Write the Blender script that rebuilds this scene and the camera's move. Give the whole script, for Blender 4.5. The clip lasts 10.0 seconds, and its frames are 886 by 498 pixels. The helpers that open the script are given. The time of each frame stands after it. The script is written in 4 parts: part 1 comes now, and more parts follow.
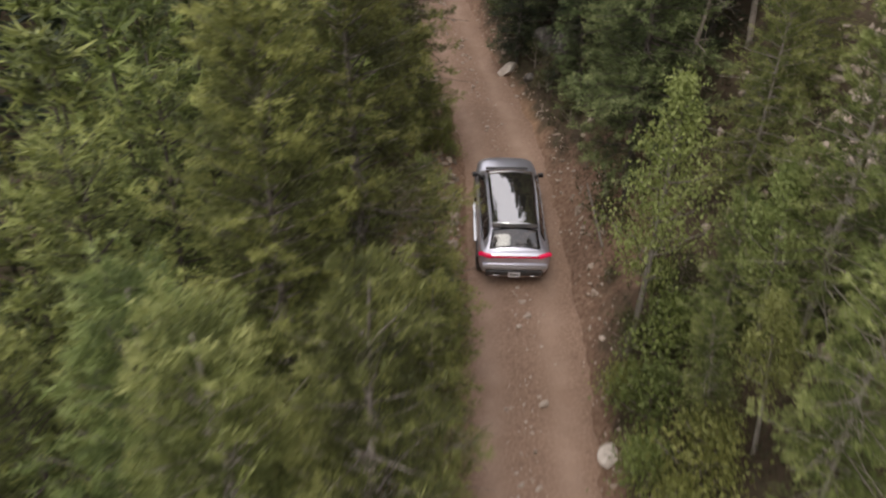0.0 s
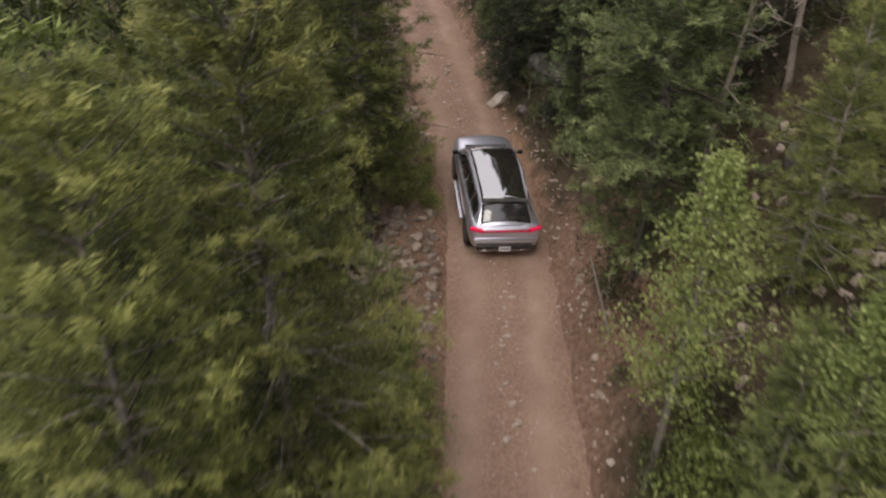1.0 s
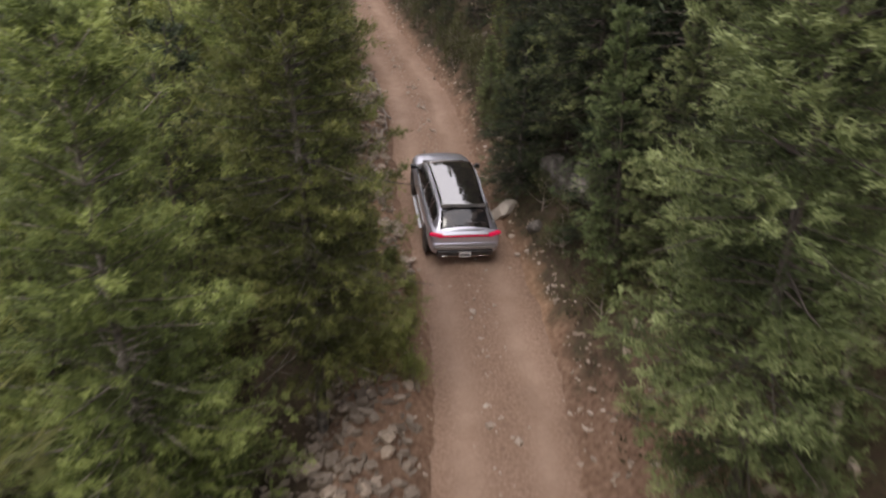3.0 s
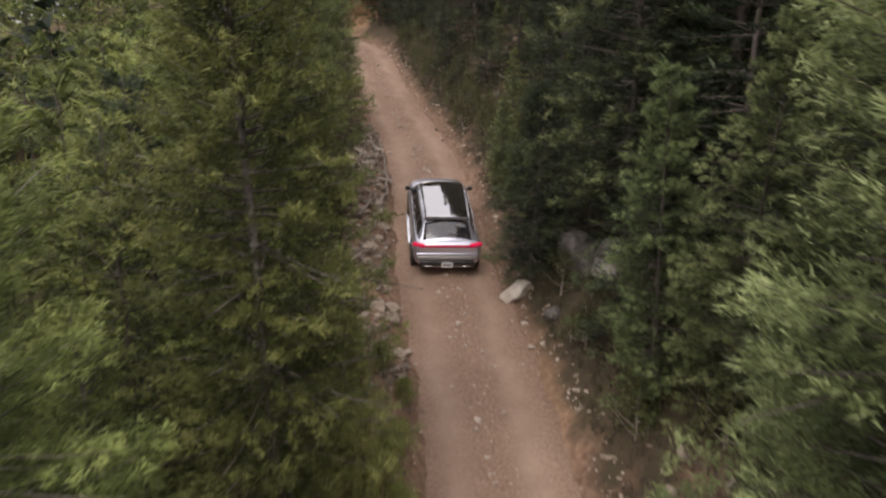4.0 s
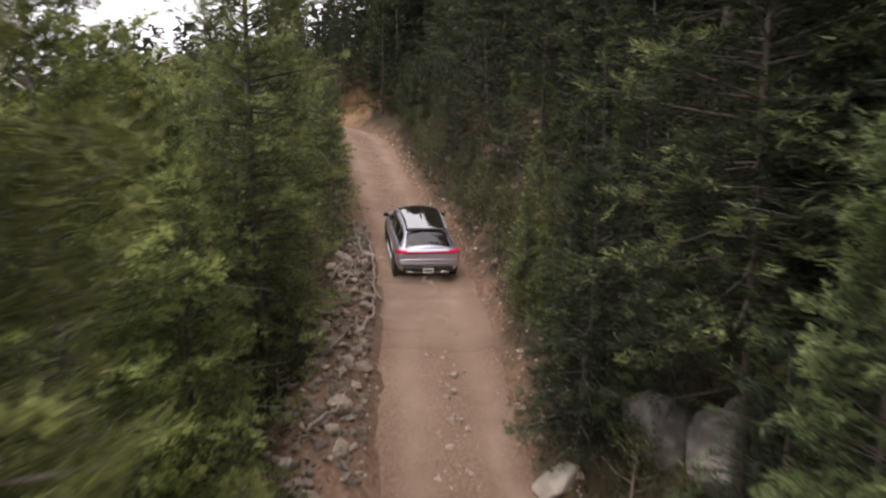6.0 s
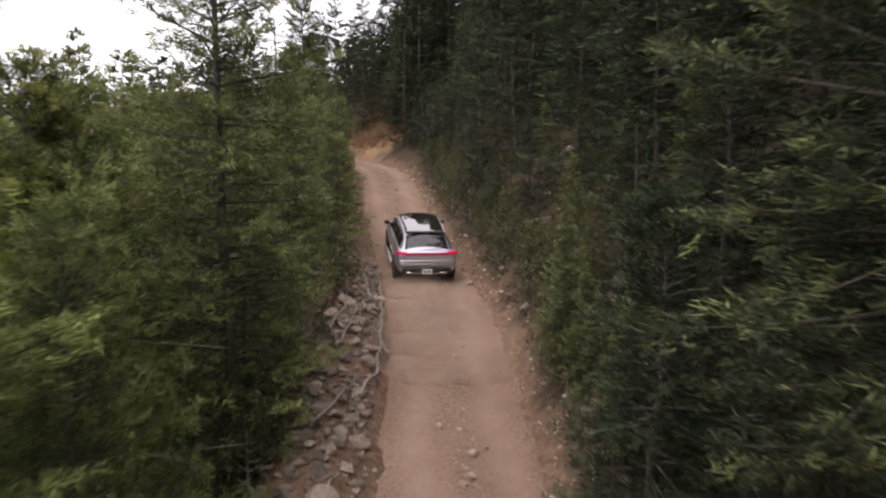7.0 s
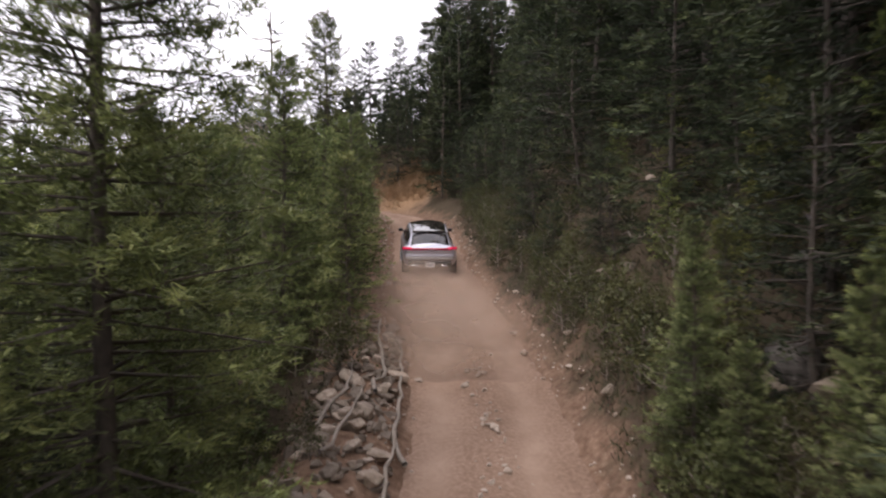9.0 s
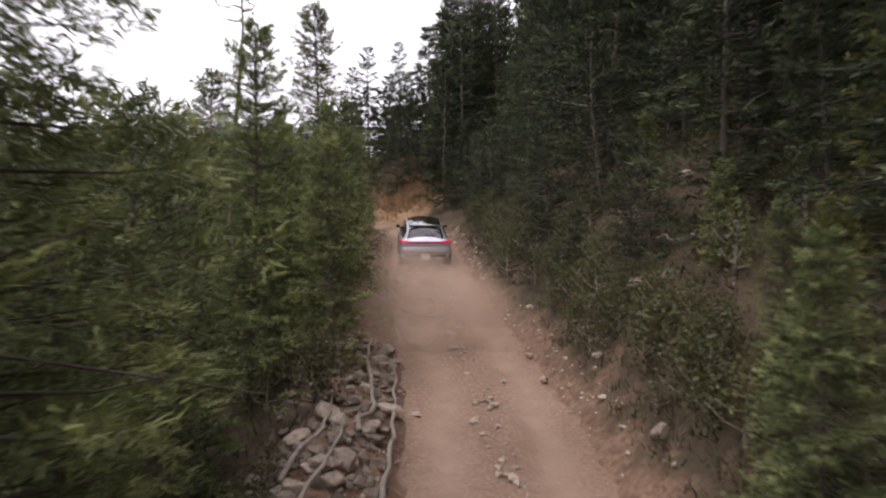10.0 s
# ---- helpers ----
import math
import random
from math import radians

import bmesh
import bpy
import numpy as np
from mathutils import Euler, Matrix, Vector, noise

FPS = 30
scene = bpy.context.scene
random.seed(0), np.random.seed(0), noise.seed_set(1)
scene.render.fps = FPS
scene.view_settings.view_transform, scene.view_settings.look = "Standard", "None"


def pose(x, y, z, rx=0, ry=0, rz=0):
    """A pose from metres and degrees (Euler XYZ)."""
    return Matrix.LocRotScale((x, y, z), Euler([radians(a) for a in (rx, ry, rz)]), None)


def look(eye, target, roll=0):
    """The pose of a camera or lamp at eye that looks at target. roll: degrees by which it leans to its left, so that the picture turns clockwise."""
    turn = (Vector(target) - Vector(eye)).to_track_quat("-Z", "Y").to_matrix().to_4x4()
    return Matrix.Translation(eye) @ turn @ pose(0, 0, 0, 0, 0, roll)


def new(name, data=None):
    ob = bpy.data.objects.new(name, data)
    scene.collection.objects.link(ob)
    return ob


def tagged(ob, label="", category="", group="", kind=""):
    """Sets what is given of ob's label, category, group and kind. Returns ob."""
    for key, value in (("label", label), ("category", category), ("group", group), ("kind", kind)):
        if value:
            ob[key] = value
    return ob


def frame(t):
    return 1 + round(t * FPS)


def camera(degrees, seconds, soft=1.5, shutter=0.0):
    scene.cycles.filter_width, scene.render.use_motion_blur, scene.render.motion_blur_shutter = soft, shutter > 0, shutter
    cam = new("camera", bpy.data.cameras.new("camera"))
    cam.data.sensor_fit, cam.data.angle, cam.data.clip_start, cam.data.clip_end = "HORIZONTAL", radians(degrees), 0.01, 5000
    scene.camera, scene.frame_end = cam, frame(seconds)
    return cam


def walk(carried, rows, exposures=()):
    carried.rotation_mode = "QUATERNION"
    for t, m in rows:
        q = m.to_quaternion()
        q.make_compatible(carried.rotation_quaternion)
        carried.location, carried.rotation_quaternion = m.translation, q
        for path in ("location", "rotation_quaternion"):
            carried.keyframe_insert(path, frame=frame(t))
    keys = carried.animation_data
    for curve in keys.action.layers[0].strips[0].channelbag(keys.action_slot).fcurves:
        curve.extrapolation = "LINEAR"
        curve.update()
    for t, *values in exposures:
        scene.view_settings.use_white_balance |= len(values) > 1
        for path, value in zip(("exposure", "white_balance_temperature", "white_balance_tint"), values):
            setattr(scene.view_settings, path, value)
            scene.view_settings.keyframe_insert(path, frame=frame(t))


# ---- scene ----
cam = camera(65.3, 10.0, 2.2, 0.7)
METRES, EYE, TILT, LEAN, TURN = 30.0, 9.7, -28.0, 0.4, 0.0
ROWS = [
    (0.0, 0.0, 0.0, 0.0, 0.0, 0.0, -0.0),
    (0.5, 0.015, 0.0585, 0.0323, -0.02, 0.06, 0.07),
    (1.0, 0.0205, 0.1124, 0.0607, -0.06, 0.43, 0.08),
    (1.5, 0.0216, 0.1584, 0.0863, -0.11, 1.07, 0.11),
    (2.0, 0.0212, 0.2049, 0.1104, -0.06, 2.38, 0.1),
    (2.5, 0.0266, 0.2487, 0.1313, -0.01, 3.68, 0.18),
    (4.0, 0.0372, 0.3785, 0.1865, 0.75, 9.98, -1.33),
    (4.5, 0.0368, 0.4175, 0.2038, 1.05, 12.3, -1.46),
    (5.0, 0.0356, 0.4659, 0.224, 1.11, 14.14, -1.49),
    (5.5, 0.0356, 0.5138, 0.2427, 1.16, 15.57, -1.44),
    (6.0, 0.0379, 0.5668, 0.2627, 1.58, 17.56, -1.59),
    (7.5, 0.0414, 0.7086, 0.3121, 4.89, 22.26, -2.86),
    (8.0, 0.0402, 0.7524, 0.3274, 5.77, 23.89, -3.25),
    (8.5, 0.0355, 0.7913, 0.3405, 6.43, 25.18, -3.53),
    (9.0, 0.027, 0.8329, 0.3542, 7.01, 26.08, -3.78),
    (9.5, 0.0197, 0.8724, 0.3683, 7.09, 26.97, -3.75),
    (10.0, 0.0139, 0.9154, 0.3852, 7.17, 27.65, -3.71),
]
walk(cam, [(t, pose(0, 0, EYE, TILT, LEAN, TURN) @ pose(METRES * x, METRES * y, METRES * z, 90 + pitch, roll, yaw)) for t, x, y, z, yaw, pitch, roll in ROWS],
 [(0.0, 0.16, 6650, 8), (1.5, 0.28, 6650, 10), (2.5, 0.3, 6600, 10), (4.5, 0.46, 6650, 9), (5.2, 0.52, 6650, 9), (6.0, 0.44, 6650, 10), (8.0, 0.38, 6500, 12), (9.5, 0.38, 6450, 12), (10.0, 0.40, 6450, 12)])

# ---- world and light: a bright overcast sky ----
world = bpy.data.worlds.new("overcast_sky")
scene.world = world
world.use_nodes = True
wn = world.node_tree.nodes
wl = world.node_tree.links
SUN_EL, SUN_AZ = 52.0, 200.0
sky = wn.new("ShaderNodeTexSky")
sky.sky_type = "NISHITA"
sky.sun_disc = False
sky.sun_elevation, sky.sun_rotation = radians(SUN_EL), radians(SUN_AZ)
sky.air_density, sky.dust_density = 1.0, 4.0
veil = wn.new("ShaderNodeMix")
veil.data_type = "RGBA"
veil.inputs[0].default_value = 0.86
wl.new(sky.outputs[0], veil.inputs[6])
veil.inputs[7].default_value = (13.2, 12.6, 13.4, 1)
wl.new(veil.outputs[2], wn["Background"].inputs[0])
wn["Background"].inputs[1].default_value = 0.12

sun = new("sun", bpy.data.lights.new("sun", "SUN"))
sun.data.energy, sun.data.angle, sun.data.color = 0.9, radians(25), (1.0, 0.95, 0.88)
az, el = radians(SUN_AZ), radians(SUN_EL)
toward = Vector((math.sin(az) * math.cos(el), math.cos(az) * math.cos(el), math.sin(el)))
sun.matrix_basis = look((0, 0, 60), Vector((0, 0, 60)) - toward)


# ---- materials ----
def material(name, rough=0.7, metal=0.0):
    m = bpy.data.materials.new(name)
    m.use_nodes = True
    p = m.node_tree.nodes["Principled BSDF"]
    p.inputs["Roughness"].default_value = rough
    p.inputs["Metallic"].default_value = metal
    return m, m.node_tree.nodes, m.node_tree.links, p


def ramp(nodes, stops):
    r = nodes.new("ShaderNodeValToRGB")
    while len(r.color_ramp.elements) < len(stops):
        r.color_ramp.elements.new(0.5)
    for e, (at, c) in zip(r.color_ramp.elements, stops):
        e.position, e.color = at, (*c, 1)
    return r


def noise_tex(nodes, links, scale, detail=4.0, coords="Object", rough=0.55):
    tc = nodes.new("ShaderNodeTexCoord")
    n = nodes.new("ShaderNodeTexNoise")
    n.inputs["Scale"].default_value = scale
    n.inputs["Detail"].default_value = detail
    n.inputs["Roughness"].default_value = rough
    links.new(tc.outputs[coords], n.inputs["Vector"])
    return n


def mix(nodes, links, a, b, fac, blend="MIX"):
    m = nodes.new("ShaderNodeMix")
    m.data_type, m.blend_type = "RGBA", blend
    for socket, value in ((0, fac), (6, a), (7, b)):
        if isinstance(value, (int, float)):
            m.inputs[socket].default_value = value
        elif isinstance(value, tuple):
            m.inputs[socket].default_value = (*value, 1)
        else:
            links.new(value, m.inputs[socket])
    return m.outputs[2]


def bump(nodes, links, p, height, strength, distance):
    b = nodes.new("ShaderNodeBump")
    b.inputs["Strength"].default_value = strength
    b.inputs["Distance"].default_value = distance
    links.new(height, b.inputs["Height"])
    links.new(b.outputs[0], p.inputs["Normal"])


def speckled(name, stops, fine, coarse, rough=0.85, relief=0.5, depth=0.02, spread=0.35):
    """Two scales of noise over a colour ramp, with each object a little lighter or darker."""
    m, n, l, p = material(name, rough)
    a, b = noise_tex(n, l, fine), noise_tex(n, l, coarse, 2.0)
    add = n.new("ShaderNodeMath")
    add.operation = "MULTIPLY_ADD"
    add.inputs[1].default_value = 0.55
    l.new(a.outputs[0], add.inputs[0])
    half = n.new("ShaderNodeMath")
    half.operation = "MULTIPLY"
    half.inputs[1].default_value = 0.45
    l.new(b.outputs[0], half.inputs[0])
    l.new(half.outputs[0], add.inputs[2])
    r = ramp(n, stops)
    l.new(add.outputs[0], r.inputs[0])
    info = n.new("ShaderNodeObjectInfo")
    scale = n.new("ShaderNodeMapRange")
    scale.inputs[3].default_value, scale.inputs[4].default_value = 1 - spread, 1 + spread
    l.new(info.outputs["Random"], scale.inputs[0])
    hsv = n.new("ShaderNodeHueSaturation")
    l.new(scale.outputs[0], hsv.inputs["Value"])
    l.new(r.outputs[0], hsv.inputs["Color"])
    l.new(hsv.outputs[0], p.inputs["Base Color"])
    bump(n, l, p, a.outputs[0], relief, depth)
    return m


def foliage(name, dark, mid, light, spread=0.3):
    m, n, l, p = material(name, 0.62)
    p.inputs["Specular IOR Level"].default_value = 0.3
    geo, info = n.new("ShaderNodeNewGeometry"), n.new("ShaderNodeObjectInfo")
    clump = noise_tex(n, l, 1.1, 2.0)
    mixed = n.new("ShaderNodeMath")
    mixed.operation = "MULTIPLY_ADD"
    mixed.inputs[1].default_value = 0.2
    l.new(geo.outputs["Random Per Island"], mixed.inputs[0])
    c = n.new("ShaderNodeMath")
    c.operation = "MULTIPLY"
    c.inputs[1].default_value = 0.5
    l.new(clump.outputs[0], c.inputs[0])
    l.new(c.outputs[0], mixed.inputs[2])
    # new growth at the tips, plus lit tips and shaded inner needles painted in
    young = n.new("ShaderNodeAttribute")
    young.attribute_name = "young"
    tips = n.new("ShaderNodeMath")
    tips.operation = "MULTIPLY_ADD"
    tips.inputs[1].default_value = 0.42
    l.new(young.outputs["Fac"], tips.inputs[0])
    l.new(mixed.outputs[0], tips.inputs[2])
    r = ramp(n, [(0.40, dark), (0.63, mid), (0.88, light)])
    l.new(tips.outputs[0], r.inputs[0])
    hue = n.new("ShaderNodeMapRange")
    hue.inputs[3].default_value, hue.inputs[4].default_value = 0.478, 0.515
    l.new(info.outputs["Random"], hue.inputs[0])
    wob = n.new("ShaderNodeMath")
    wob.operation = "MULTIPLY"
    wob.inputs[1].default_value = 7.31
    l.new(info.outputs["Random"], wob.inputs[0])
    fr = n.new("ShaderNodeMath")
    fr.operation = "FRACT"
    l.new(wob.outputs[0], fr.inputs[0])
    val = n.new("ShaderNodeMapRange")
    val.inputs[3].default_value, val.inputs[4].default_value = 1 - spread, 1 + spread
    l.new(fr.outputs[0], val.inputs[0])
    hsv = n.new("ShaderNodeHueSaturation")
    l.new(hue.outputs[0], hsv.inputs["Hue"])
    l.new(val.outputs[0], hsv.inputs["Value"])
    l.new(r.outputs[0], hsv.inputs["Color"])
    l.new(hsv.outputs[0], p.inputs["Base Color"])
    tr = n.new("ShaderNodeBsdfTranslucent")
    l.new(hsv.outputs[0], tr.inputs[0])
    sh = n.new("ShaderNodeMixShader")
    sh.inputs[0].default_value = 0.25
    l.new(p.outputs[0], sh.inputs[1])
    l.new(tr.outputs[0], sh.inputs[2])
    l.new(sh.outputs[0], n["Material Output"].inputs[0])
    return m


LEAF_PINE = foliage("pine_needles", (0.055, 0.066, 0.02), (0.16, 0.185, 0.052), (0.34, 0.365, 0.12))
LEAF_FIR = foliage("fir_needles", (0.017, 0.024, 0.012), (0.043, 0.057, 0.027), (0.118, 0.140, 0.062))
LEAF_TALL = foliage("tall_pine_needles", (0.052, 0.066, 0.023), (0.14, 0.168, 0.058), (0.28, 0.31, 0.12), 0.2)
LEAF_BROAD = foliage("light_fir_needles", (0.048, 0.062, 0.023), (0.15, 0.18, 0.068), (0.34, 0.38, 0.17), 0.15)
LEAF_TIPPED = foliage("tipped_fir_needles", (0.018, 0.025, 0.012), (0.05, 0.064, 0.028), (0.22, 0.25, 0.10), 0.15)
LEAF_ASPEN = foliage("aspen_leaves", (0.085, 0.108, 0.033), (0.195, 0.232, 0.07), (0.36, 0.39, 0.15), 0.12)
LEAF_SHRUB = foliage("shrub_leaves", (0.032, 0.035, 0.015), (0.078, 0.084, 0.032), (0.155, 0.145, 0.062))
LEAF_BARE = foliage("dry_twigs", (0.07, 0.045, 0.03), (0.15, 0.10, 0.065), (0.26, 0.19, 0.13))
BARK = speckled("conifer_bark", [(0.25, (0.03, 0.024, 0.02)), (0.55, (0.075, 0.06, 0.049)), (0.8, (0.16, 0.13, 0.108))], 9.0, 1.5, 0.9, 0.8, 0.03)
BARK_GREY = speckled("grey_twig_bark", [(0.38, (0.035, 0.03, 0.025)), (0.5, (0.13, 0.11, 0.092)), (0.68, (0.36, 0.32, 0.28))], 7.0, 1.5, 0.9, 0.8, 0.03)
BARK_PALE = speckled("pale_bark", [(0.25, (0.13, 0.11, 0.088)), (0.55, (0.27, 0.24, 0.20)), (0.8, (0.41, 0.38, 0.33))], 7.0, 1.3, 0.85, 0.5, 0.02)
DEADWOOD = speckled("weathered_wood", [(0.2, (0.10, 0.08, 0.066)), (0.55, (0.25, 0.21, 0.175)), (0.85, (0.42, 0.365, 0.31))], 12.0, 2.0, 0.85, 0.5, 0.02)
STONE = speckled("fieldstone", [(0.2, (0.13, 0.098, 0.074)), (0.5, (0.30, 0.238, 0.186)), (0.8, (0.47, 0.395, 0.325))], 6.0, 1.6, 0.88, 0.9, 0.04, 0.4)
STONE_TAN = speckled("pale_tan_stone", [(0.2, (0.24, 0.18, 0.14)), (0.5, (0.43, 0.35, 0.285)), (0.8, (0.60, 0.52, 0.45))], 5.0, 1.2, 0.88, 0.7, 0.03, 0.1)
STONE_PALE = speckled("pale_quartz_stone", [(0.2, (0.34, 0.28, 0.23)), (0.5, (0.60, 0.53, 0.46)), (0.8, (0.74, 0.69, 0.62))], 5.0, 1.2, 0.8, 0.7, 0.03, 0.1)
STONE_GREY = speckled("grey_granite", [(0.3, (0.045, 0.039, 0.034)), (0.5, (0.13, 0.113, 0.1)), (0.7, (0.30, 0.272, 0.245))], 5.0, 1.4, 0.9, 1.0, 0.08, 0.2)


def ground_material():
    m, n, l, p = material("forest_floor_and_bare_earth", 0.95)
    p.inputs["Specular IOR Level"].default_value = 0.15
    fine, mid, big = noise_tex(n, l, 7.0, 6.0), noise_tex(n, l, 1.3, 4.0), noise_tex(n, l, 0.22, 3.0)
    litter = ramp(n, [(0.25, (0.028, 0.021, 0.015)), (0.45, (0.065, 0.049, 0.034)), (0.6, (0.058, 0.060, 0.028)), (0.8, (0.15, 0.118, 0.085))])
    l.new(fine.outputs[0], litter.inputs[0])
    litter2 = mix(n, l, litter.outputs[0], (0.10, 0.072, 0.052), mid.outputs[0])
    earth = ramp(n, [(0.2, (0.10, 0.060, 0.040)), (0.45, (0.19, 0.121, 0.084)), (0.62, (0.255, 0.168, 0.12)), (0.82, (0.38, 0.28, 0.21))])
    l.new(fine.outputs[0], earth.inputs[0])
    ochre = mix(n, l, earth.outputs[0], (0.36, 0.235, 0.13), 0.0)
    at = n.new("ShaderNodeAttribute")
    at.attribute_name = "ochre"
    l.new(at.outputs["Fac"], ochre.node.inputs[0])
    bare = n.new("ShaderNodeAttribute")
    bare.attribute_name = "bare"
    edge = n.new("ShaderNodeMath")
    edge.operation = "ADD"
    l.new(bare.outputs["Fac"], edge.inputs[0])
    l.new(mid.outputs[0], edge.inputs[1])
    cut = n.new("ShaderNodeMapRange")
    cut.inputs[1].default_value, cut.inputs[2].default_value = 0.75, 1.1
    l.new(edge.outputs[0], cut.inputs[0])
    col = mix(n, l, litter2, ochre, cut.outputs[0])
    shade = ramp(n, [(0.3, (0.72, 0.72, 0.72)), (0.7, (1.15, 1.12, 1.08))])
    l.new(big.outputs[0], shade.inputs[0])
    l.new(mix(n, l, col, shade.outputs[0], 1.0, "MULTIPLY"), p.inputs["Base Color"])
    bump(n, l, p, fine.outputs[0], 0.9, 0.08)
    return m


def road_material():
    """Packed tan earth: pale, smooth wheel tracks, a stony crown and crumbling edges."""
    m, n, l, p = material("packed_dirt", 0.95)
    p.inputs["Specular IOR Level"].default_value = 0.15
    fine, grit, mid, big = noise_tex(n, l, 14.0, 6.0), noise_tex(n, l, 45.0, 3.0), noise_tex(n, l, 1.6, 4.0), noise_tex(n, l, 0.3, 3.0)
    base = ramp(n, [(0.25, (0.175, 0.11, 0.077)), (0.5, (0.265, 0.177, 0.129)), (0.75, (0.365, 0.257, 0.195))])
    l.new(fine.outputs[0], base.inputs[0])
    pale = ramp(n, [(0.3, (0.305, 0.21, 0.156)), (0.7, (0.40, 0.287, 0.22))])
    l.new(mid.outputs[0], pale.inputs[0])
    tr = n.new("ShaderNodeAttribute")
    tr.attribute_name = "track"
    amount = n.new("ShaderNodeMath")
    amount.operation = "MULTIPLY"
    amount.inputs[1].default_value = 0.75
    l.new(tr.outputs["Fac"], amount.inputs[0])
    col = mix(n, l, base.outputs[0], pale.outputs[0], amount.outputs[0])
    tone = ramp(n, [(0.3, (0.82, 0.80, 0.78)), (0.7, (1.1, 1.1, 1.1))])
    l.new(big.outputs[0], tone.inputs[0])
    l.new(mix(n, l, col, tone.outputs[0], 1.0, "MULTIPLY"), p.inputs["Base Color"])
    both = n.new("ShaderNodeMath")
    both.operation = "ADD"
    l.new(fine.outputs[0], both.inputs[0])
    l.new(grit.outputs[0], both.inputs[1])
    bump(n, l, p, both.outputs[0], 0.5, 0.03)
    return m


GROUND, DIRT = ground_material(), road_material()


def plain(name, color, rough, metal=0.0, coat=0.0, ior=1.5, glow=None):
    m, n, l, p = material(name, rough, metal)
    p.inputs["Base Color"].default_value = (*color, 1)
    p.inputs["Coat Weight"].default_value = coat
    p.inputs["IOR"].default_value = ior
    dust = noise_tex(n, l, 5.0, 4.0)
    r = ramp(n, [(0.4, color), (0.8, tuple(0.85 * c + 0.15 * d for c, d in zip(color, (0.4, 0.3, 0.23))))])
    l.new(dust.outputs[0], r.inputs[0])
    l.new(r.outputs[0], p.inputs["Base Color"])
    if glow:
        p.inputs["Emission Color"].default_value = (*color, 1)
        p.inputs["Emission Strength"].default_value = glow
    return m


PAINT = plain("silver_paint", (0.58, 0.58, 0.65), 0.28, 0.75, 0.5)
# the dusty silver again, its dull reflection of the ground painted in
PAINT_LOW = plain("dusty_silver_paint", (0.36, 0.345, 0.345), 0.45, 0.4, 0.2)
TRIM = plain("black_trim", (0.018, 0.018, 0.02), 0.45)
GLASS_ROOF = plain("black_tinted_glass", (0.006, 0.006, 0.008), 0.03, 0.0, 0.0, 4.0)
GLASS_REAR = plain("grey_tinted_glass", (0.012, 0.012, 0.015), 0.06, 0.0, 0.0, 1.75)
GLASS_SIDE = plain("dark_window_glass", (0.005, 0.005, 0.007), 0.05, 0.0, 0.0, 1.42)
CHROME = plain("brushed_aluminium", (0.72, 0.72, 0.73), 0.22, 1.0)
RUBBER = plain("tyre_rubber", (0.03, 0.028, 0.027), 0.85)
LAMP_RED = plain("red_tail_lamp", (0.55, 0.004, 0.055), 0.4, 0.0, 0.0, 1.3, 0.35)
LAMP_DARK = plain("dark_red_lamp_glass", (0.22, 0.002, 0.02), 0.25, 0.0, 0.0, 1.4, 0.12)
PLATE = plain("white_plate", (0.72, 0.72, 0.74), 0.4)
LAMP_CLEAR = plain("clear_lamp", (0.6, 0.62, 0.65), 0.1, 0.3, 1.0)


# ---- building helpers ----
def mesh_np(name, verts, tris, mat, smooth=False):
    """A mesh of triangles from arrays."""
    me = bpy.data.meshes.new(name)
    me.vertices.add(len(verts))
    me.vertices.foreach_set("co", np.asarray(verts, np.float32).ravel())
    me.loops.add(3 * len(tris))
    me.loops.foreach_set("vertex_index", np.asarray(tris, np.int32).ravel())
    me.polygons.add(len(tris))
    me.polygons.foreach_set("loop_start", np.arange(0, 3 * len(tris), 3, dtype=np.int32))
    me.polygons.foreach_set("use_smooth", np.full(len(tris), smooth))
    me.materials.append(mat)
    me.update()
    me.validate()
    return me


def part(name, me, parent, label=""):
    ob = new(name, me)
    ob.parent = parent
    return tagged(ob, label)


def bm_mesh(name, bm, mat, smooth=False):
    me = bpy.data.meshes.new(name)
    bm.to_mesh(me)
    bm.free()
    me.materials.append(mat)
    if smooth:
        me.polygons.foreach_set("use_smooth", [True] * len(me.polygons))
    return me


def box(sx, sy, sz, at=(0, 0, 0), bevel=0.01, segments=2):
    bm = bmesh.new()
    bmesh.ops.create_cube(bm, size=1, matrix=Matrix.Translation(at) @ Matrix.Diagonal((sx, sy, sz, 1)))
    if bevel:
        bmesh.ops.bevel(bm, geom=bm.edges[:], offset=bevel, segments=segments, affect="EDGES", profile=0.5)
    return bm


def tube(points, radii, sides=7):
    """Vertices and triangles of a tapered tube along points."""
    pts = [Vector([float(c) for c in p]) for p in points]
    radii = [float(r) for r in radii]
    verts, tris = [], []
    for i, p in enumerate(pts):
        d = (pts[min(i + 1, len(pts) - 1)] - pts[max(i - 1, 0)]).normalized()
        a = d.orthogonal().normalized() if abs(d.z) < 0.9 else Vector((1, 0, 0)).cross(d).normalized()
        b = d.cross(a)
        for k in range(sides):
            w = 2 * math.pi * k / sides
            verts.append(p + radii[i] * (math.cos(w) * a + math.sin(w) * b))
    for i in range(len(pts) - 1):
        for k in range(sides):
            q, r = i * sides + k, i * sides + (k + 1) % sides
            tris += [(q, r, r + sides), (q, r + sides, q + sides)]
    verts.append(pts[-1] + (pts[-1] - pts[-2]).normalized() * radii[-1])
    top = len(verts) - 1
    for k in range(sides):
        tris.append(((len(pts) - 1) * sides + k, (len(pts) - 1) * sides + (k + 1) % sides, top))
    return [tuple(v) for v in verts], tris


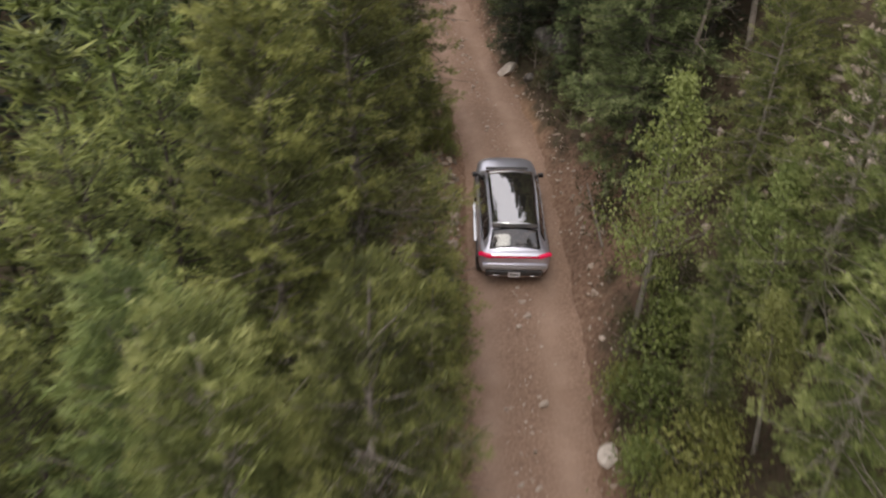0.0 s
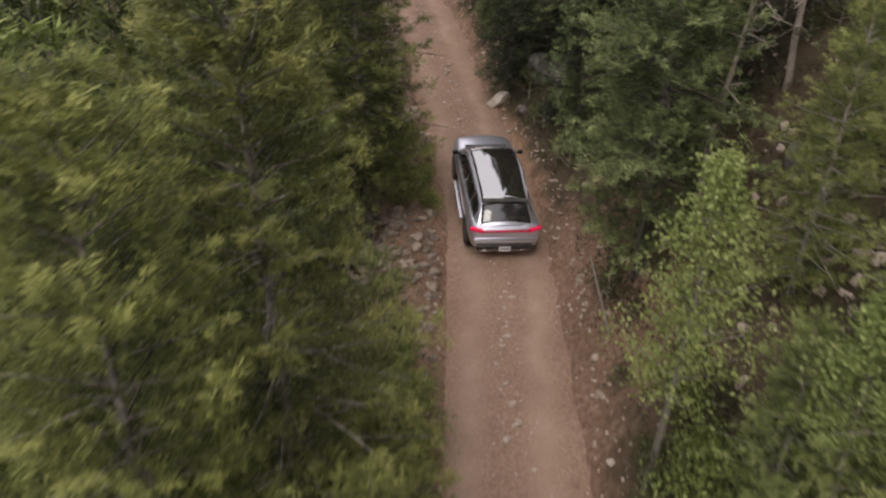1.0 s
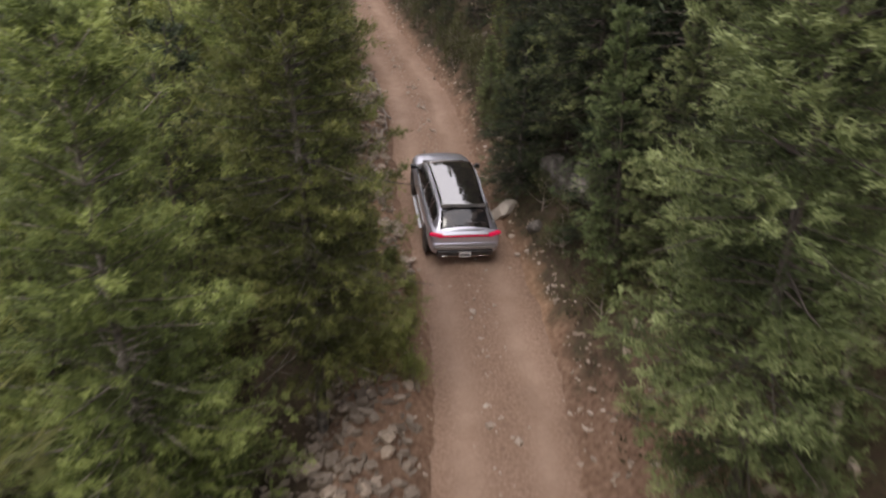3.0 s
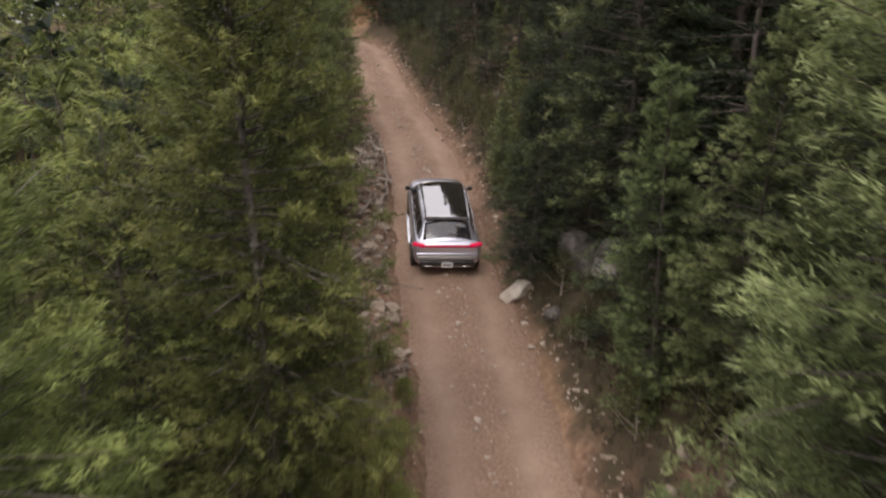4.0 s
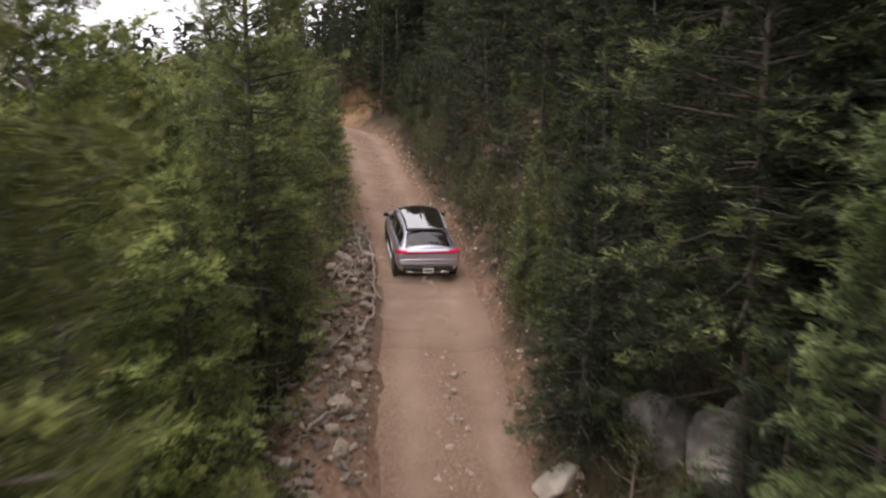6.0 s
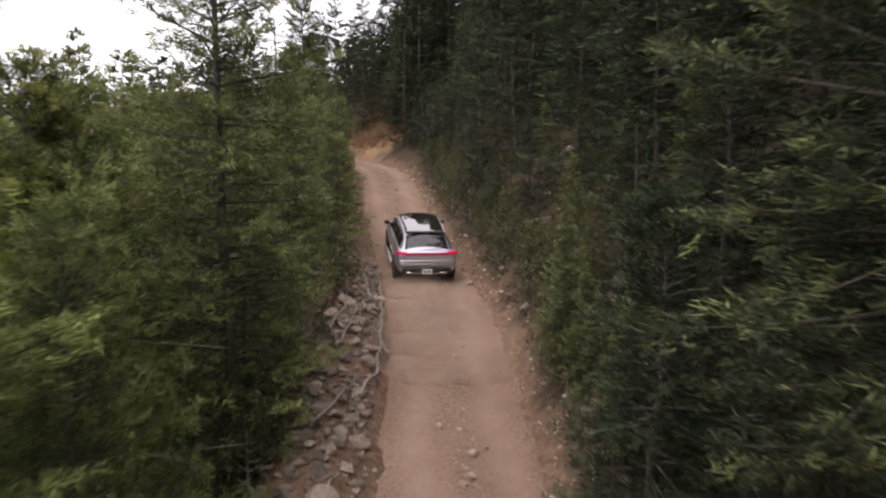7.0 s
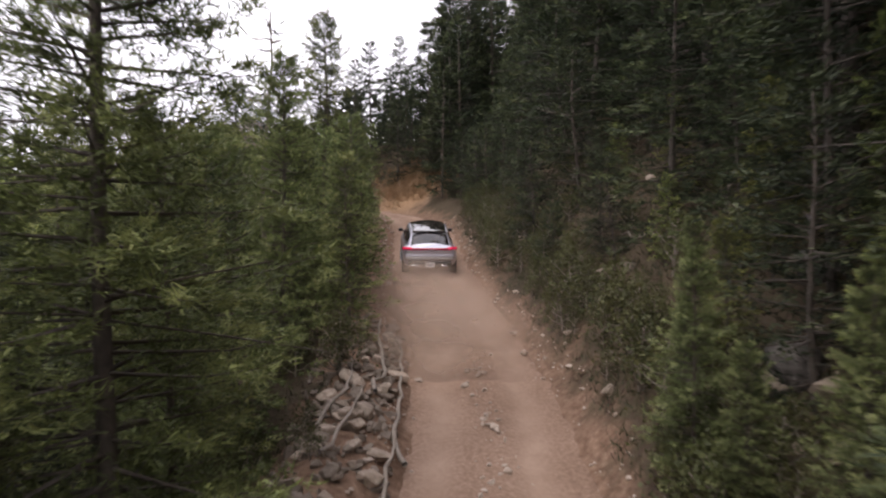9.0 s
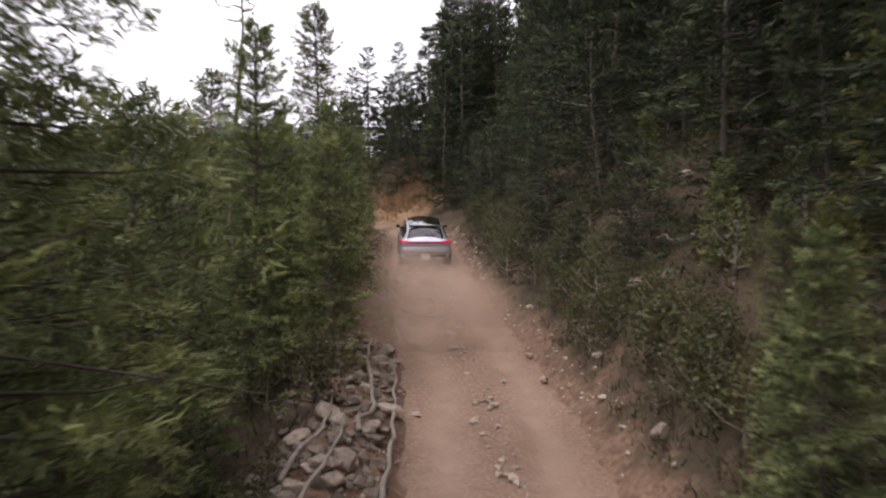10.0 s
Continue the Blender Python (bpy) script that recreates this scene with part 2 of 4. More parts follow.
def join(pieces):
    verts, tris = [], []
    for v, f in pieces:
        k = len(verts)
        verts += v
        tris += [(a + k, b + k, c + k) for a, b, c in f]
    return verts, tris


# ---- the lie of the land ----
# centre line of the road: x, y, z; it climbs ahead and bends off to the left
ROAD = [(1.2, -900, -60), (1.2, -200, -22), (1.2, -60, -9), (1.2, -20, -5.0), (1.3, 0, -2.2), (1.6, 9.7, -0.9), (1.95, 14, -0.35), (2.05, 18, 0.3), (2.1, 21, 0.75),
        (2.0, 24, 1.28), (1.75, 26.5, 1.75), (1.15, 29, 2.2), (0.75, 31.5, 2.62), (0.55, 34, 3.02), (0.15, 37.5, 3.6), (-0.55, 41.8, 4.25), (-1.4, 45, 4.75), (-2.2, 48.5, 5.3),
        (-3.1, 52, 5.8), (-3.75, 55, 6.25), (-4.45, 58.5, 6.88), (-5.2, 62, 7.4), (-6.3, 65, 7.85), (-8.3, 67.8, 8.3), (-11.5, 69.8, 8.8), (-16, 71, 9.2), (-24, 71.5, 9.3), (-60, 78, 5), (-160, 140, -8), (-900, 500, -60)]


def smooth_line(points, step=0.5):
    p = np.array(points, float)
    s = np.r_[0, np.cumsum(np.linalg.norm(np.diff(p[:, :2], axis=0), axis=1))]
    near = np.arange(s[2], s[-3], step)
    at = np.r_[s[0], s[1], near, s[-2], s[-1]]
    q = np.stack([np.interp(at, s, p[:, k]) for k in range(3)], 1)
    for _ in range(24):
        q[1:-1] = 0.25 * q[:-2] + 0.5 * q[1:-1] + 0.25 * q[2:]
    return q


LINE = smooth_line(ROAD)


def along(y):
    """The road's centre and height where it crosses y (before the bend)."""
    ok = LINE[:, 1] < 66
    return np.interp(y, LINE[ok, 1], LINE[ok, 0]), np.interp(y, LINE[ok, 1], LINE[ok, 2])


def lateral(x, y):
    """Signed distance from the centre line (right: plus) and the road's height there."""
    x, y = np.atleast_1d(np.asarray(x, float)), np.atleast_1d(np.asarray(y, float))
    d, z = np.empty(len(x)), np.empty(len(x))
    a, b = LINE[:-1, :2], LINE[1:, :2]
    ab = b - a
    n2 = (ab ** 2).sum(1)
    for k in range(0, len(x), 2000):
        p = np.stack([x[k:k + 2000], y[k:k + 2000]], 1)
        t = np.clip(((p[:, None] - a) * ab).sum(2) / n2, 0, 1)
        q = a + t[..., None] * ab
        off = p[:, None] - q
        i = (off ** 2).sum(2).argmin(1)
        j = np.arange(len(p))
        o, e = off[j, i], ab[i]
        side = np.sign(e[:, 1] * o[:, 0] - e[:, 0] * o[:, 1])
        d[k:k + 2000] = side * np.hypot(o[:, 0], o[:, 1])
        z[k:k + 2000] = LINE[i, 2] + t[j, i] * (LINE[i + 1, 2] - LINE[i, 2])
    return d, z


def waves(x, y, size, seed=0):
    """Smooth irregular height noise, about -1 to 1."""
    rng = np.random.RandomState(seed)
    out = np.zeros_like(x, dtype=float)
    for k in range(6):
        a, f, ph = rng.uniform(0, 2 * math.pi), rng.uniform(0.6, 1.7) / size, rng.uniform(0, 6.3)
        out += np.sin((x * math.cos(a) + y * math.sin(a)) * 2 * math.pi * f + ph)
    return out / 3.2


def ground_z(x, y):
    x, y = np.atleast_1d(np.asarray(x, float)), np.atleast_1d(np.asarray(y, float))
    d, z = lateral(x, y)
    right = np.interp(d, [1.35, 1.7, 2.4, 3.3, 8, 16, 45, 160, 1500], [-0.05, 0.1, 0.62, 1.25, 4.6, 9.5, 24, 60, 140])
    # the cut bank is steeper before and after the boulders
    right = right * np.where(d < 30, np.interp(y, [8, 11, 22, 27, 31, 36, 62, 68], [1.3, 1.55, 1.6, 1.15, 1.1, 1.5, 1.5, 1.0]), 1.0 + 0.2 * np.exp(-(d - 30) / 20))
    left = np.interp(-d, [1.3, 1.7, 2.2, 2.7, 3.3, 6, 12, 40, 200, 1500], [-0.05, 0.2, 0.52, 0.52, 0.15, -1.5, -3.6, -9, -35, -60])
    left = left + 0.75 * np.exp(-((y - 19.5) / 1.8) ** 2) * np.exp(-((d + 3.4) / 0.9) ** 2)
    cap = np.interp(x, [-40, -20, -9, 0, 8, 20], [1.5, 3.0, 5.0, 10.0, 30.0, 400.0])
    right = np.where(y > 62, np.minimum(right, cap), right)
    h = np.where(d > 0, right, left)
    off = np.clip((np.abs(d) - 1.5) / 2.0, 0, 1)
    rough = 0.10 * waves(x, y, 1.3, 3) + 0.22 * waves(x, y, 4.0, 4) * np.clip(np.abs(d) / 6, 0, 1) + 1.2 * waves(x, y, 30.0, 5) * np.clip((np.abs(d) - 8) / 30, 0, 1)
    sunk = np.where(np.abs(d) < 1.35, -0.12, 0)
    return z + h + rough * off + sunk


def spaced(spans):
    return np.unique(np.concatenate([np.arange(a, b, s) for a, b, s in spans]))


def build_ground():
    gx = spaced([(-1500, -300, 150), (-300, -60, 30), (-60, -16, 4), (-16, 13, 0.33), (13, 60, 4), (60, 300, 30), (300, 1501, 150)])
    gy = spaced([(-1500, -300, 150), (-300, -30, 30), (-30, 2, 3), (2, 80, 0.36), (80, 130, 4), (130, 400, 30), (400, 1501, 150)])
    xx, yy = np.meshgrid(gx, gy)
    x, y = xx.ravel(), yy.ravel()
    z = ground_z(x, y)
    nx, ny = len(gx), len(gy)
    i = (np.arange(ny - 1)[:, None] * nx + np.arange(nx - 1)).ravel()
    tris = np.concatenate([np.stack([i, i + 1, i + nx + 1], 1), np.stack([i, i + nx + 1, i + nx], 1)])
    me = mesh_np("ground", np.stack([x, y, z], 1), tris, GROUND, True)
    d, _ = lateral(x, y)
    bare = np.interp(d, [-4.0, -2.6, -1.2, 1.2, 1.6, 2.2], [0, 0.75, 1, 1, 0.5, 0.05])
    bare += 0.85 * np.clip(1 - np.abs(d - 2.6) / 1.9, 0, 1) * np.exp(-((y - 18.0) / 4.0) ** 2)
    bare += 0.18 * np.clip(1 - np.abs(d - 2.2) / 1.0, 0, 1) * np.clip((y - 32) / 3, 0, 1)
    bend = np.exp(-(((x + 7.2) / 3.0) ** 2 + ((y - 71.0) / 2.0) ** 2))
    bare = np.clip(bare + 0.9 * bend, 0, 1)
    ochre = np.clip(0.75 * bend * (np.abs(d) > 1.2) + 0.35 * np.exp(-(((x - 3.7) / 0.7) ** 2 + ((y - 26.5) / 1.6) ** 2)), 0, 1)
    for name, v in (("bare", bare), ("ochre", ochre)):
        me.attributes.new(name, "FLOAT", "POINT").data.foreach_set("value", v.astype(np.float32))
    tagged(new("ground", me), "steep forest floor with litter and bare reddish cut bank", "ground", kind="structure")


def build_road():
    sel = (LINE[:, 1] > -40) & (LINE[:, 0] > -40)
    c = LINE[sel]
    c = np.stack([np.interp(np.arange(0, len(c) - 1, 0.4), np.arange(len(c)), c[:, k]) for k in range(3)], 1)
    t = np.gradient(c[:, :2], axis=0)
    t /= np.linalg.norm(t, axis=1)[:, None]
    n = np.stack([t[:, 1], -t[:, 0]], 1)
    u = np.concatenate([[-2.2, -1.95, -1.75], np.linspace(-1.6, 1.6, 25), [1.75, 1.95, 2.2]])
    P = c[:, None, :2] + u[None, :, None] * n[:, None]
    x, y = P[..., 0].ravel(), P[..., 1].ravel()
    uu = np.tile(u, len(c))
    wander = np.repeat(0.10 * np.sin(np.arange(len(c)) * 0.11) + 0.06 * np.sin(np.arange(len(c)) * 0.37), len(u))
    rut = np.exp(-((uu - wander + 0.78) / 0.34) ** 2) + np.exp(-((uu - wander - 0.78) / 0.34) ** 2)
    z = np.repeat(c[:, 2], len(u)) - 0.055 * rut + 0.03 * waves(x, y, 0.7, 11) + 0.03 * waves(x, y, 2.5, 12)
    z += np.interp(np.abs(uu) + 0.14 * waves(x, y, 1.7, 13) + 0.08 * waves(x, y, 0.5, 14), [1.25, 1.55, 1.8, 2.2], [0, -0.02, -0.16, -0.45])
    k = len(u)
    i = (np.arange(len(c) - 1)[:, None] * k + np.arange(k - 1)).ravel()
    tris = np.concatenate([np.stack([i, i + 1, i + k + 1], 1), np.stack([i, i + k + 1, i + k], 1)])
    me = mesh_np("road", np.stack([x, y, z], 1), tris, DIRT, True)
    me.attributes.new("track", "FLOAT", "POINT").data.foreach_set("value", np.clip(rut, 0, 1).astype(np.float32))
    tagged(new("road", me), "narrow tan dirt road with two worn wheel tracks", "dirt road", kind="structure")


build_ground()
build_road()


# ---- rocks ----
def rock_mesh(name, seed, mat, flat=0.7, detail=2, cuts=7):
    """A broken stone: a ball cut by random planes, then roughened."""
    rng = random.Random(seed)
    bm = bmesh.new()
    bmesh.ops.create_icosphere(bm, subdivisions=detail, radius=0.5)
    planes = []
    for _ in range(cuts):
        v = Vector((rng.gauss(0, 1), rng.gauss(0, 1), rng.gauss(0, 1))).normalized()
        planes.append((v, rng.uniform(0.24, 0.40)))
    sx, sy = rng.uniform(0.85, 1.15), rng.uniform(0.65, 0.95)
    for v in bm.verts:
        for n, h in planes:
            over = v.co.dot(n) - h
            if over > 0:
                v.co -= n * over
        v.co += 0.035 * noise.noise_vector(v.co * 3.1 + Vector((seed, 0, 0)))
        v.co = Vector((v.co.x * sx, v.co.y * sy, v.co.z * flat)) * 1.15
    return bm_mesh(name, bm, mat)


def shard(seed, flat):
    """A sharp-edged broken stone: the hull of a few scattered points."""
    rng = random.Random(seed)
    bm = bmesh.new()
    for _ in range(15):
        v = Vector((rng.gauss(0, 1), rng.gauss(0, 1), rng.gauss(0, 1))).normalized() * rng.uniform(0.42, 0.56)
        bm.verts.new((v.x * rng.uniform(0.95, 1.2), v.y * 0.78, v.z * flat))
    hull = bmesh.ops.convex_hull(bm, input=bm.verts[:])
    bmesh.ops.delete(bm, geom=[v for v in bm.verts if not v.link_faces], context="VERTS")
    bmesh.ops.recalc_face_normals(bm, faces=bm.faces[:])
    return bm


def shard_mesh(seed):
    bm = shard(seed, random.Random(seed).uniform(0.45, 0.8))
    bmesh.ops.bevel(bm, geom=bm.edges[:], offset=0.025, segments=1, affect="EDGES")
    return bm_mesh("rock", bm, STONE)


ROCKS = [shard_mesh(s) for s in range(12)]


def put_rock(me, x, y, size, label, group="rocks beside the road", sink=0.22, turn=None, z=None):
    rng = random.Random(round(x * 913 + y * 377))
    zz = float(ground_z(x, y)[0]) if z is None else z
    ob = new("rock", me)
    ob.matrix_basis = pose(x, y, zz + size * (0.30 - sink), rng.uniform(-18, 18), rng.uniform(-18, 18), rng.uniform(0, 360) if turn is None else turn) @ Matrix.Diagonal((size, size, size, 1))
    return tagged(ob, label, "rock", group)


def scatter_rocks():
    rng = random.Random(5)
    # the rubble berm on the downhill edge; widest where the fill was tipped
    n = 0
    while n < 250:
        y = rng.choice([rng.uniform(26, 44), rng.uniform(26, 42), rng.gauss(19.4, 1.5)])
        heap = math.exp(-((y - 19.4) / 1.9) ** 2)
        d = rng.uniform(1.65, 3.1 + 2.0 * heap)
        size = max(0.16, min(0.55, rng.lognormvariate(-1.25, 0.36)))
        put_rock(ROCKS[rng.randrange(12)], float(along(y)[0]) - d, y, size, "tan broken fieldstone in the rubble along the road edge", "rubble stones along the road", sink=0.15)
        n += 1


def stone_field(name, spots, label, mat):
    """Many small stones as one object."""
    rng = np.random.RandomState(9)
    V, T, sources = [], [], []
    for k in range(6):
        bm = shard(60 + k, 0.6)
        bm.verts.index_update()
        sources.append((np.array([v.co[:] for v in bm.verts]), np.array([[v.index for v in f.verts] for f in bm.faces])))
        bm.free()
    z, k = ground_z(spots[:, 0], spots[:, 1]), 0
    for i, ((x, y, s), h) in enumerate(zip(spots, z)):
        v, f = sources[i % 6]
        a = rng.uniform(0, 6.28)
        c, q = math.cos(a), math.sin(a)
        w = v * s
        V.append(np.stack([c * w[:, 0] - q * w[:, 1] * 0.7 + x, q * w[:, 0] + c * w[:, 1] * 0.7 + y, w[:, 2] + h + 0.12 * s], 1))
        T.append(f + k)
        k += len(v)
    tagged(new(name, mesh_np(name, np.concatenate(V), np.concatenate(T), mat)), label, "stones", kind="stuff")


scatter_rocks()
SPOT = np.random.RandomState(31)
ys = np.where(SPOT.rand(1500) < 0.75, SPOT.uniform(26, 44, 1500), SPOT.uniform(15, 26, 1500))
ys[:360] = SPOT.normal(19.4, 1.8, 360)
ds = -SPOT.uniform(1.6, 3.5, 1500) - np.where(np.arange(1500) < 360, SPOT.uniform(0, 2.2, 1500), 0)
stone_field("rubble", np.stack([along(ys)[0] + ds, ys, np.clip(SPOT.lognormal(-1.7, 0.42, 1500), 0.08, 0.38)], 1), "small tan rubble filling the downhill edge of the road", STONE)
ys = np.where(SPOT.rand(420) < 0.5, SPOT.uniform(9, 24, 420), SPOT.uniform(9, 66, 420))
ds = np.where(SPOT.rand(420) < 0.3, SPOT.uniform(1.65, 2.2, 420), SPOT.uniform(2.0, 8, 420))
stone_field("bank_stones", np.stack([along(ys)[0] + ds, ys, np.clip(SPOT.lognormal(-2.0, 0.5, 420), 0.06, 0.45)], 1), "weathered stones lying on the cut bank", STONE)
stone_field("scree", np.stack([SPOT.normal(8.6, 0.9, 420), SPOT.normal(12.6, 2.2, 420), SPOT.uniform(0.12, 0.45, 420)], 1), "pale scree on the slope", STONE_TAN)
WHITE = rock_mesh("rock", 41, STONE_PALE, 0.62, 3, 9)
put_rock(WHITE, 2.72, 29.8, 0.92, "large pale boulder at the road edge", sink=0.12, turn=20)
put_rock(WHITE, 3.3, 10.4, 0.6, "pale tan boulder at the foot of the bank", sink=0.15, turn=80)
BOULDER = rock_mesh("boulder", 57, STONE_GREY, 0.95, 4, 11)
for x, y, s in ((4.25, 29.45, 1.35), (4.9, 28.3, 1.45), (3.45, 28.3, 0.5), (5.5, 28.7, 1.2)):
    tagged(put_rock(BOULDER, x, y, s, "grey granite boulder in the cut bank", sink=0.16), category="boulder")
for x, y, s in ((7.6, 16.4, 0.9), (3.9, 36.2, 0.75), (4.6, 37.4, 0.6), (-4.0, 8.6, 1.0)):
    put_rock(BOULDER, x, y, s, "grey-brown boulder on the slope", sink=0.1)


BROKEN = [rock_mesh("rock", 70 + k, STONE, 0.7, 2, 12) for k in range(3)]
for k, (x, y, s) in enumerate(((3.85, 36.2, 0.62), (3.55, 36.7, 0.4), (4.15, 35.5, 0.5), (3.6, 35.2, 0.34), (4.3, 36.6, 0.45), (3.95, 34.7, 0.4), (3.4, 35.9, 0.28), (4.5, 35.0, 0.36), (2.3, 43.6, 0.5), (2.75, 42.8, 0.4), (1.9, 45.2, 0.36), (1.2, 47.0, 0.4), (2.0, 39.4, 0.34), (2.9, 33.9, 0.34), (0.2, 50.5, 0.4))):
    put_rock(BROKEN[k % 3], x, y, s, "broken tan rock in the cut bank", "broken rocks in the bank", sink=0.2)


def build_gravel():
    """Small loose stones on the crown and the edges of the road."""
    rng = np.random.RandomState(8)
    base = []
    for s in range(3):
        bm = shard(80 + s, 0.6)
        bm.verts.index_update()
        base.append((np.array([v.co[:] for v in bm.verts]), np.array([[v.index for v in f.verts] for f in bm.faces])))
        bm.free()
    V, T, k = [], [], 0
    n = 1700
    y = rng.uniform(8, 64, n)
    d = np.where(rng.rand(n) < 0.45, rng.normal(0, 0.22, n), rng.choice([-1, 1], n) * rng.normal(1.78, 0.24, n))
    cx, cz = along(y)
    x = cx + d
    gz = np.maximum(ground_z(x, y), np.where(np.abs(d) < 1.5, cz, -99))
    size = np.clip(rng.lognormal(-2.75, 0.6, n), 0.03, 0.24)
    for i in range(n):
        v, f = base[i % 3]
        a = rng.uniform(0, 6.28)
        c, s = math.cos(a), math.sin(a)
        w = v * size[i]
        V.append(np.stack([c * w[:, 0] - s * w[:, 1] + x[i], s * w[:, 0] + c * w[:, 1] + y[i], w[:, 2] + gz[i] + 0.1 * size[i]], 1))
        T.append(f + k)
        k += len(v)
    ob = new("gravel", mesh_np("gravel", np.concatenate(V), np.concatenate(T), STONE_TAN))
    tagged(ob, "loose pale tan gravel on the crown and edges of the road", "gravel", kind="stuff")


build_gravel()


# ---- trees ----
def blades(base, direction, length, width, rng, quad=True):
    """Leaves and needle tufts: slim rhombs, or single triangles for needles."""
    n = len(base)
    direction = direction / (np.linalg.norm(direction, axis=1)[:, None] + 1e-9)
    other = rng.normal(size=(n, 3)) * (1, 1, 1) if quad else rng.normal(size=(n, 3)) * (0.5, 0.5, 1.0)
    side = np.cross(direction, other)
    side /= np.linalg.norm(side, axis=1)[:, None] + 1e-9
    L, W = length[:, None], width[:, None]
    if not quad:
        v = np.stack([base + side * W, base + direction * L, base - side * W], 1).reshape(-1, 3)
        return v, np.arange(3 * n).reshape(-1, 3)
    v = np.stack([base, base + direction * L * 0.45 + side * W, base + direction * L, base + direction * L * 0.45 - side * W], 1).reshape(-1, 3)
    i = np.arange(n)[:, None] * 4
    return v, np.concatenate([i + [0, 1, 2], i + [0, 2, 3]])


def conifer(seed, height, radius, bare=0.05, branches=80, twigs=10, per=8, size=1.0, shape=0.75, leaf=LEAF_FIR, bark=BARK, dead=10, droop=0.25, flat=0.22, lean=0.02, slim=1.0, wild=1.3, tier=6.5):
    """Trunk and crown meshes of a conifer: boughs round a stem, each a feathered fan of side twigs set with needle tufts."""
    rng = np.random.RandomState(seed)
    tx, ty = rng.normal(0, lean, 2)
    spine = [(tx * height * f + 0.05 * math.sin(5 * f + seed), ty * height * f + 0.05 * math.cos(4 * f), height * f) for f in np.linspace(0, 1, 8)]
    thick = 0.0085 * height + 0.015
    wood = [tube([(spine[0][0], spine[0][1], -0.7)] + spine, [thick * 1.25] + [thick * (1 - 0.93 * f) + 0.008 for f in np.linspace(0, 1, 8)], 7)]
    sp = np.array(spine)
    B, D, Ln, Wd, Y = [], [], [], [], []
    lobes = rng.uniform(0.72, 1.25, 7)
    tiers = max(8, int(branches / tier))
    for k in range(branches):
        ring = (k * tiers // branches + rng.normal(0.5, 0.24)) / tiers
        f = bare + (1 - bare) * min(0.995, max(0.0, ring)) ** 0.95
        z = f * height
        o = np.array([np.interp(z, sp[:, 2], sp[:, 0]), np.interp(z, sp[:, 2], sp[:, 1]), z])
        a = k * 2.4 + rng.normal(0, 0.4)
        g = (f - bare) / (1 - bare)
        lobe = lobes[int(a / 1.3 + 3 * g) % 7]
        reach = radius * min(1.0, 0.62 + 2.2 * g) * (1 - g) ** shape * rng.uniform(0.6, 1.12) * lobe + 0.16
        rise = np.interp(g, [0, 0.5, 1], [-droop, 0.02, 0.75]) + rng.normal(0, 0.10)
        out = np.array([math.cos(a), math.sin(a), 0])
        across = np.array([-out[1], out[0], 0])
        s = np.linspace(0, 1, 4)
        sag = 0.16 * rng.uniform(0.2, 1.3)
        limb = o + reach * (s[:, None] * out) + np.outer(reach * (rise * s + sag * s ** 2), (0, 0, 1))
        if reach > (0.45 if per > 9 else 1.0 if per > 6 else 1.7):
            wood.append(tube(limb[[0, 2, 3]], [0.012 + 0.011 * reach, 0.010, 0.004], 3))
        m = max(4, int(twigs * (0.35 + 0.8 * reach / radius)))
        q = 0.08 + 0.92 * (np.arange(m) + rng.rand(m)) / m
        p = np.stack([np.interp(q, s, limb[:, c]) for c in range(3)], 1)
        sign = np.where(np.arange(m) % 2, 1.0, -1.0)[:, None]
        tdir = sign * across * rng.uniform(0.5, 1.0, (m, 1)) + out * rng.uniform(0.45, 0.9, (m, 1)) + np.array([0, 0, rise * 0.5 + 0.05]) + rng.normal(0, flat, (m, 3)) * (0.4, 0.4, 1)
        tlen = (0.16 + 0.40 * reach * (1.1 - q)) * rng.uniform(0.6, 1.15, m)
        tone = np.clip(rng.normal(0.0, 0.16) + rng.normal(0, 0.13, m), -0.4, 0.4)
        for j in range(per):
            w = (0.22 + 0.78 * ((j + rng.rand(m)) / per) ** 0.7)[:, None]
            B.append(p + tdir * tlen[:, None] * w + rng.normal(0, 0.035, (m, 3)))
            D.append(tdir + (1.0 if j % 2 else -1.0) * np.cross(tdir, (0, 0, 1.0)) * 0.75 + rng.normal(0, flat * wild, (m, 3)) + np.array([0, 0, 0.22]))
            Ln.append(size * rng.uniform(0.11, 0.24, m))
            Wd.append(size * slim * rng.uniform(0.011, 0.024, m))
            # paler toward bough ends: fresh needles, and light on the tips put into colour
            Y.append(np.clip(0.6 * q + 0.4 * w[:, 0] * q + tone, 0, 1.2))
    for k in range(dead):
        z = height * rng.uniform(0.08, max(0.55, bare + 0.35))
        a, r = rng.uniform(0, 6.28), radius * rng.uniform(0.5, 1.2)
        o = np.array([np.interp(z, sp[:, 2], sp[:, 0]), np.interp(z, sp[:, 2], sp[:, 1]), z])
        tip = o + r * np.array([math.cos(a), math.sin(a), rng.uniform(-0.25, 0.2)])
        wood.append(tube([o, 0.5 * (o + tip) + rng.normal(0, 0.05, 3), tip], [0.02, 0.014, 0.006], 3))
    v, t = join(wood)
    trunk = mesh_np("trunk", np.array(v), np.array(t), bark, True)
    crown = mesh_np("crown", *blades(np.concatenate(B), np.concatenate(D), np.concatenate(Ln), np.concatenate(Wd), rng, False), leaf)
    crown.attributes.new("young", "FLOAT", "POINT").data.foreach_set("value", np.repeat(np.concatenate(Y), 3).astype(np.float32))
    return trunk, crown


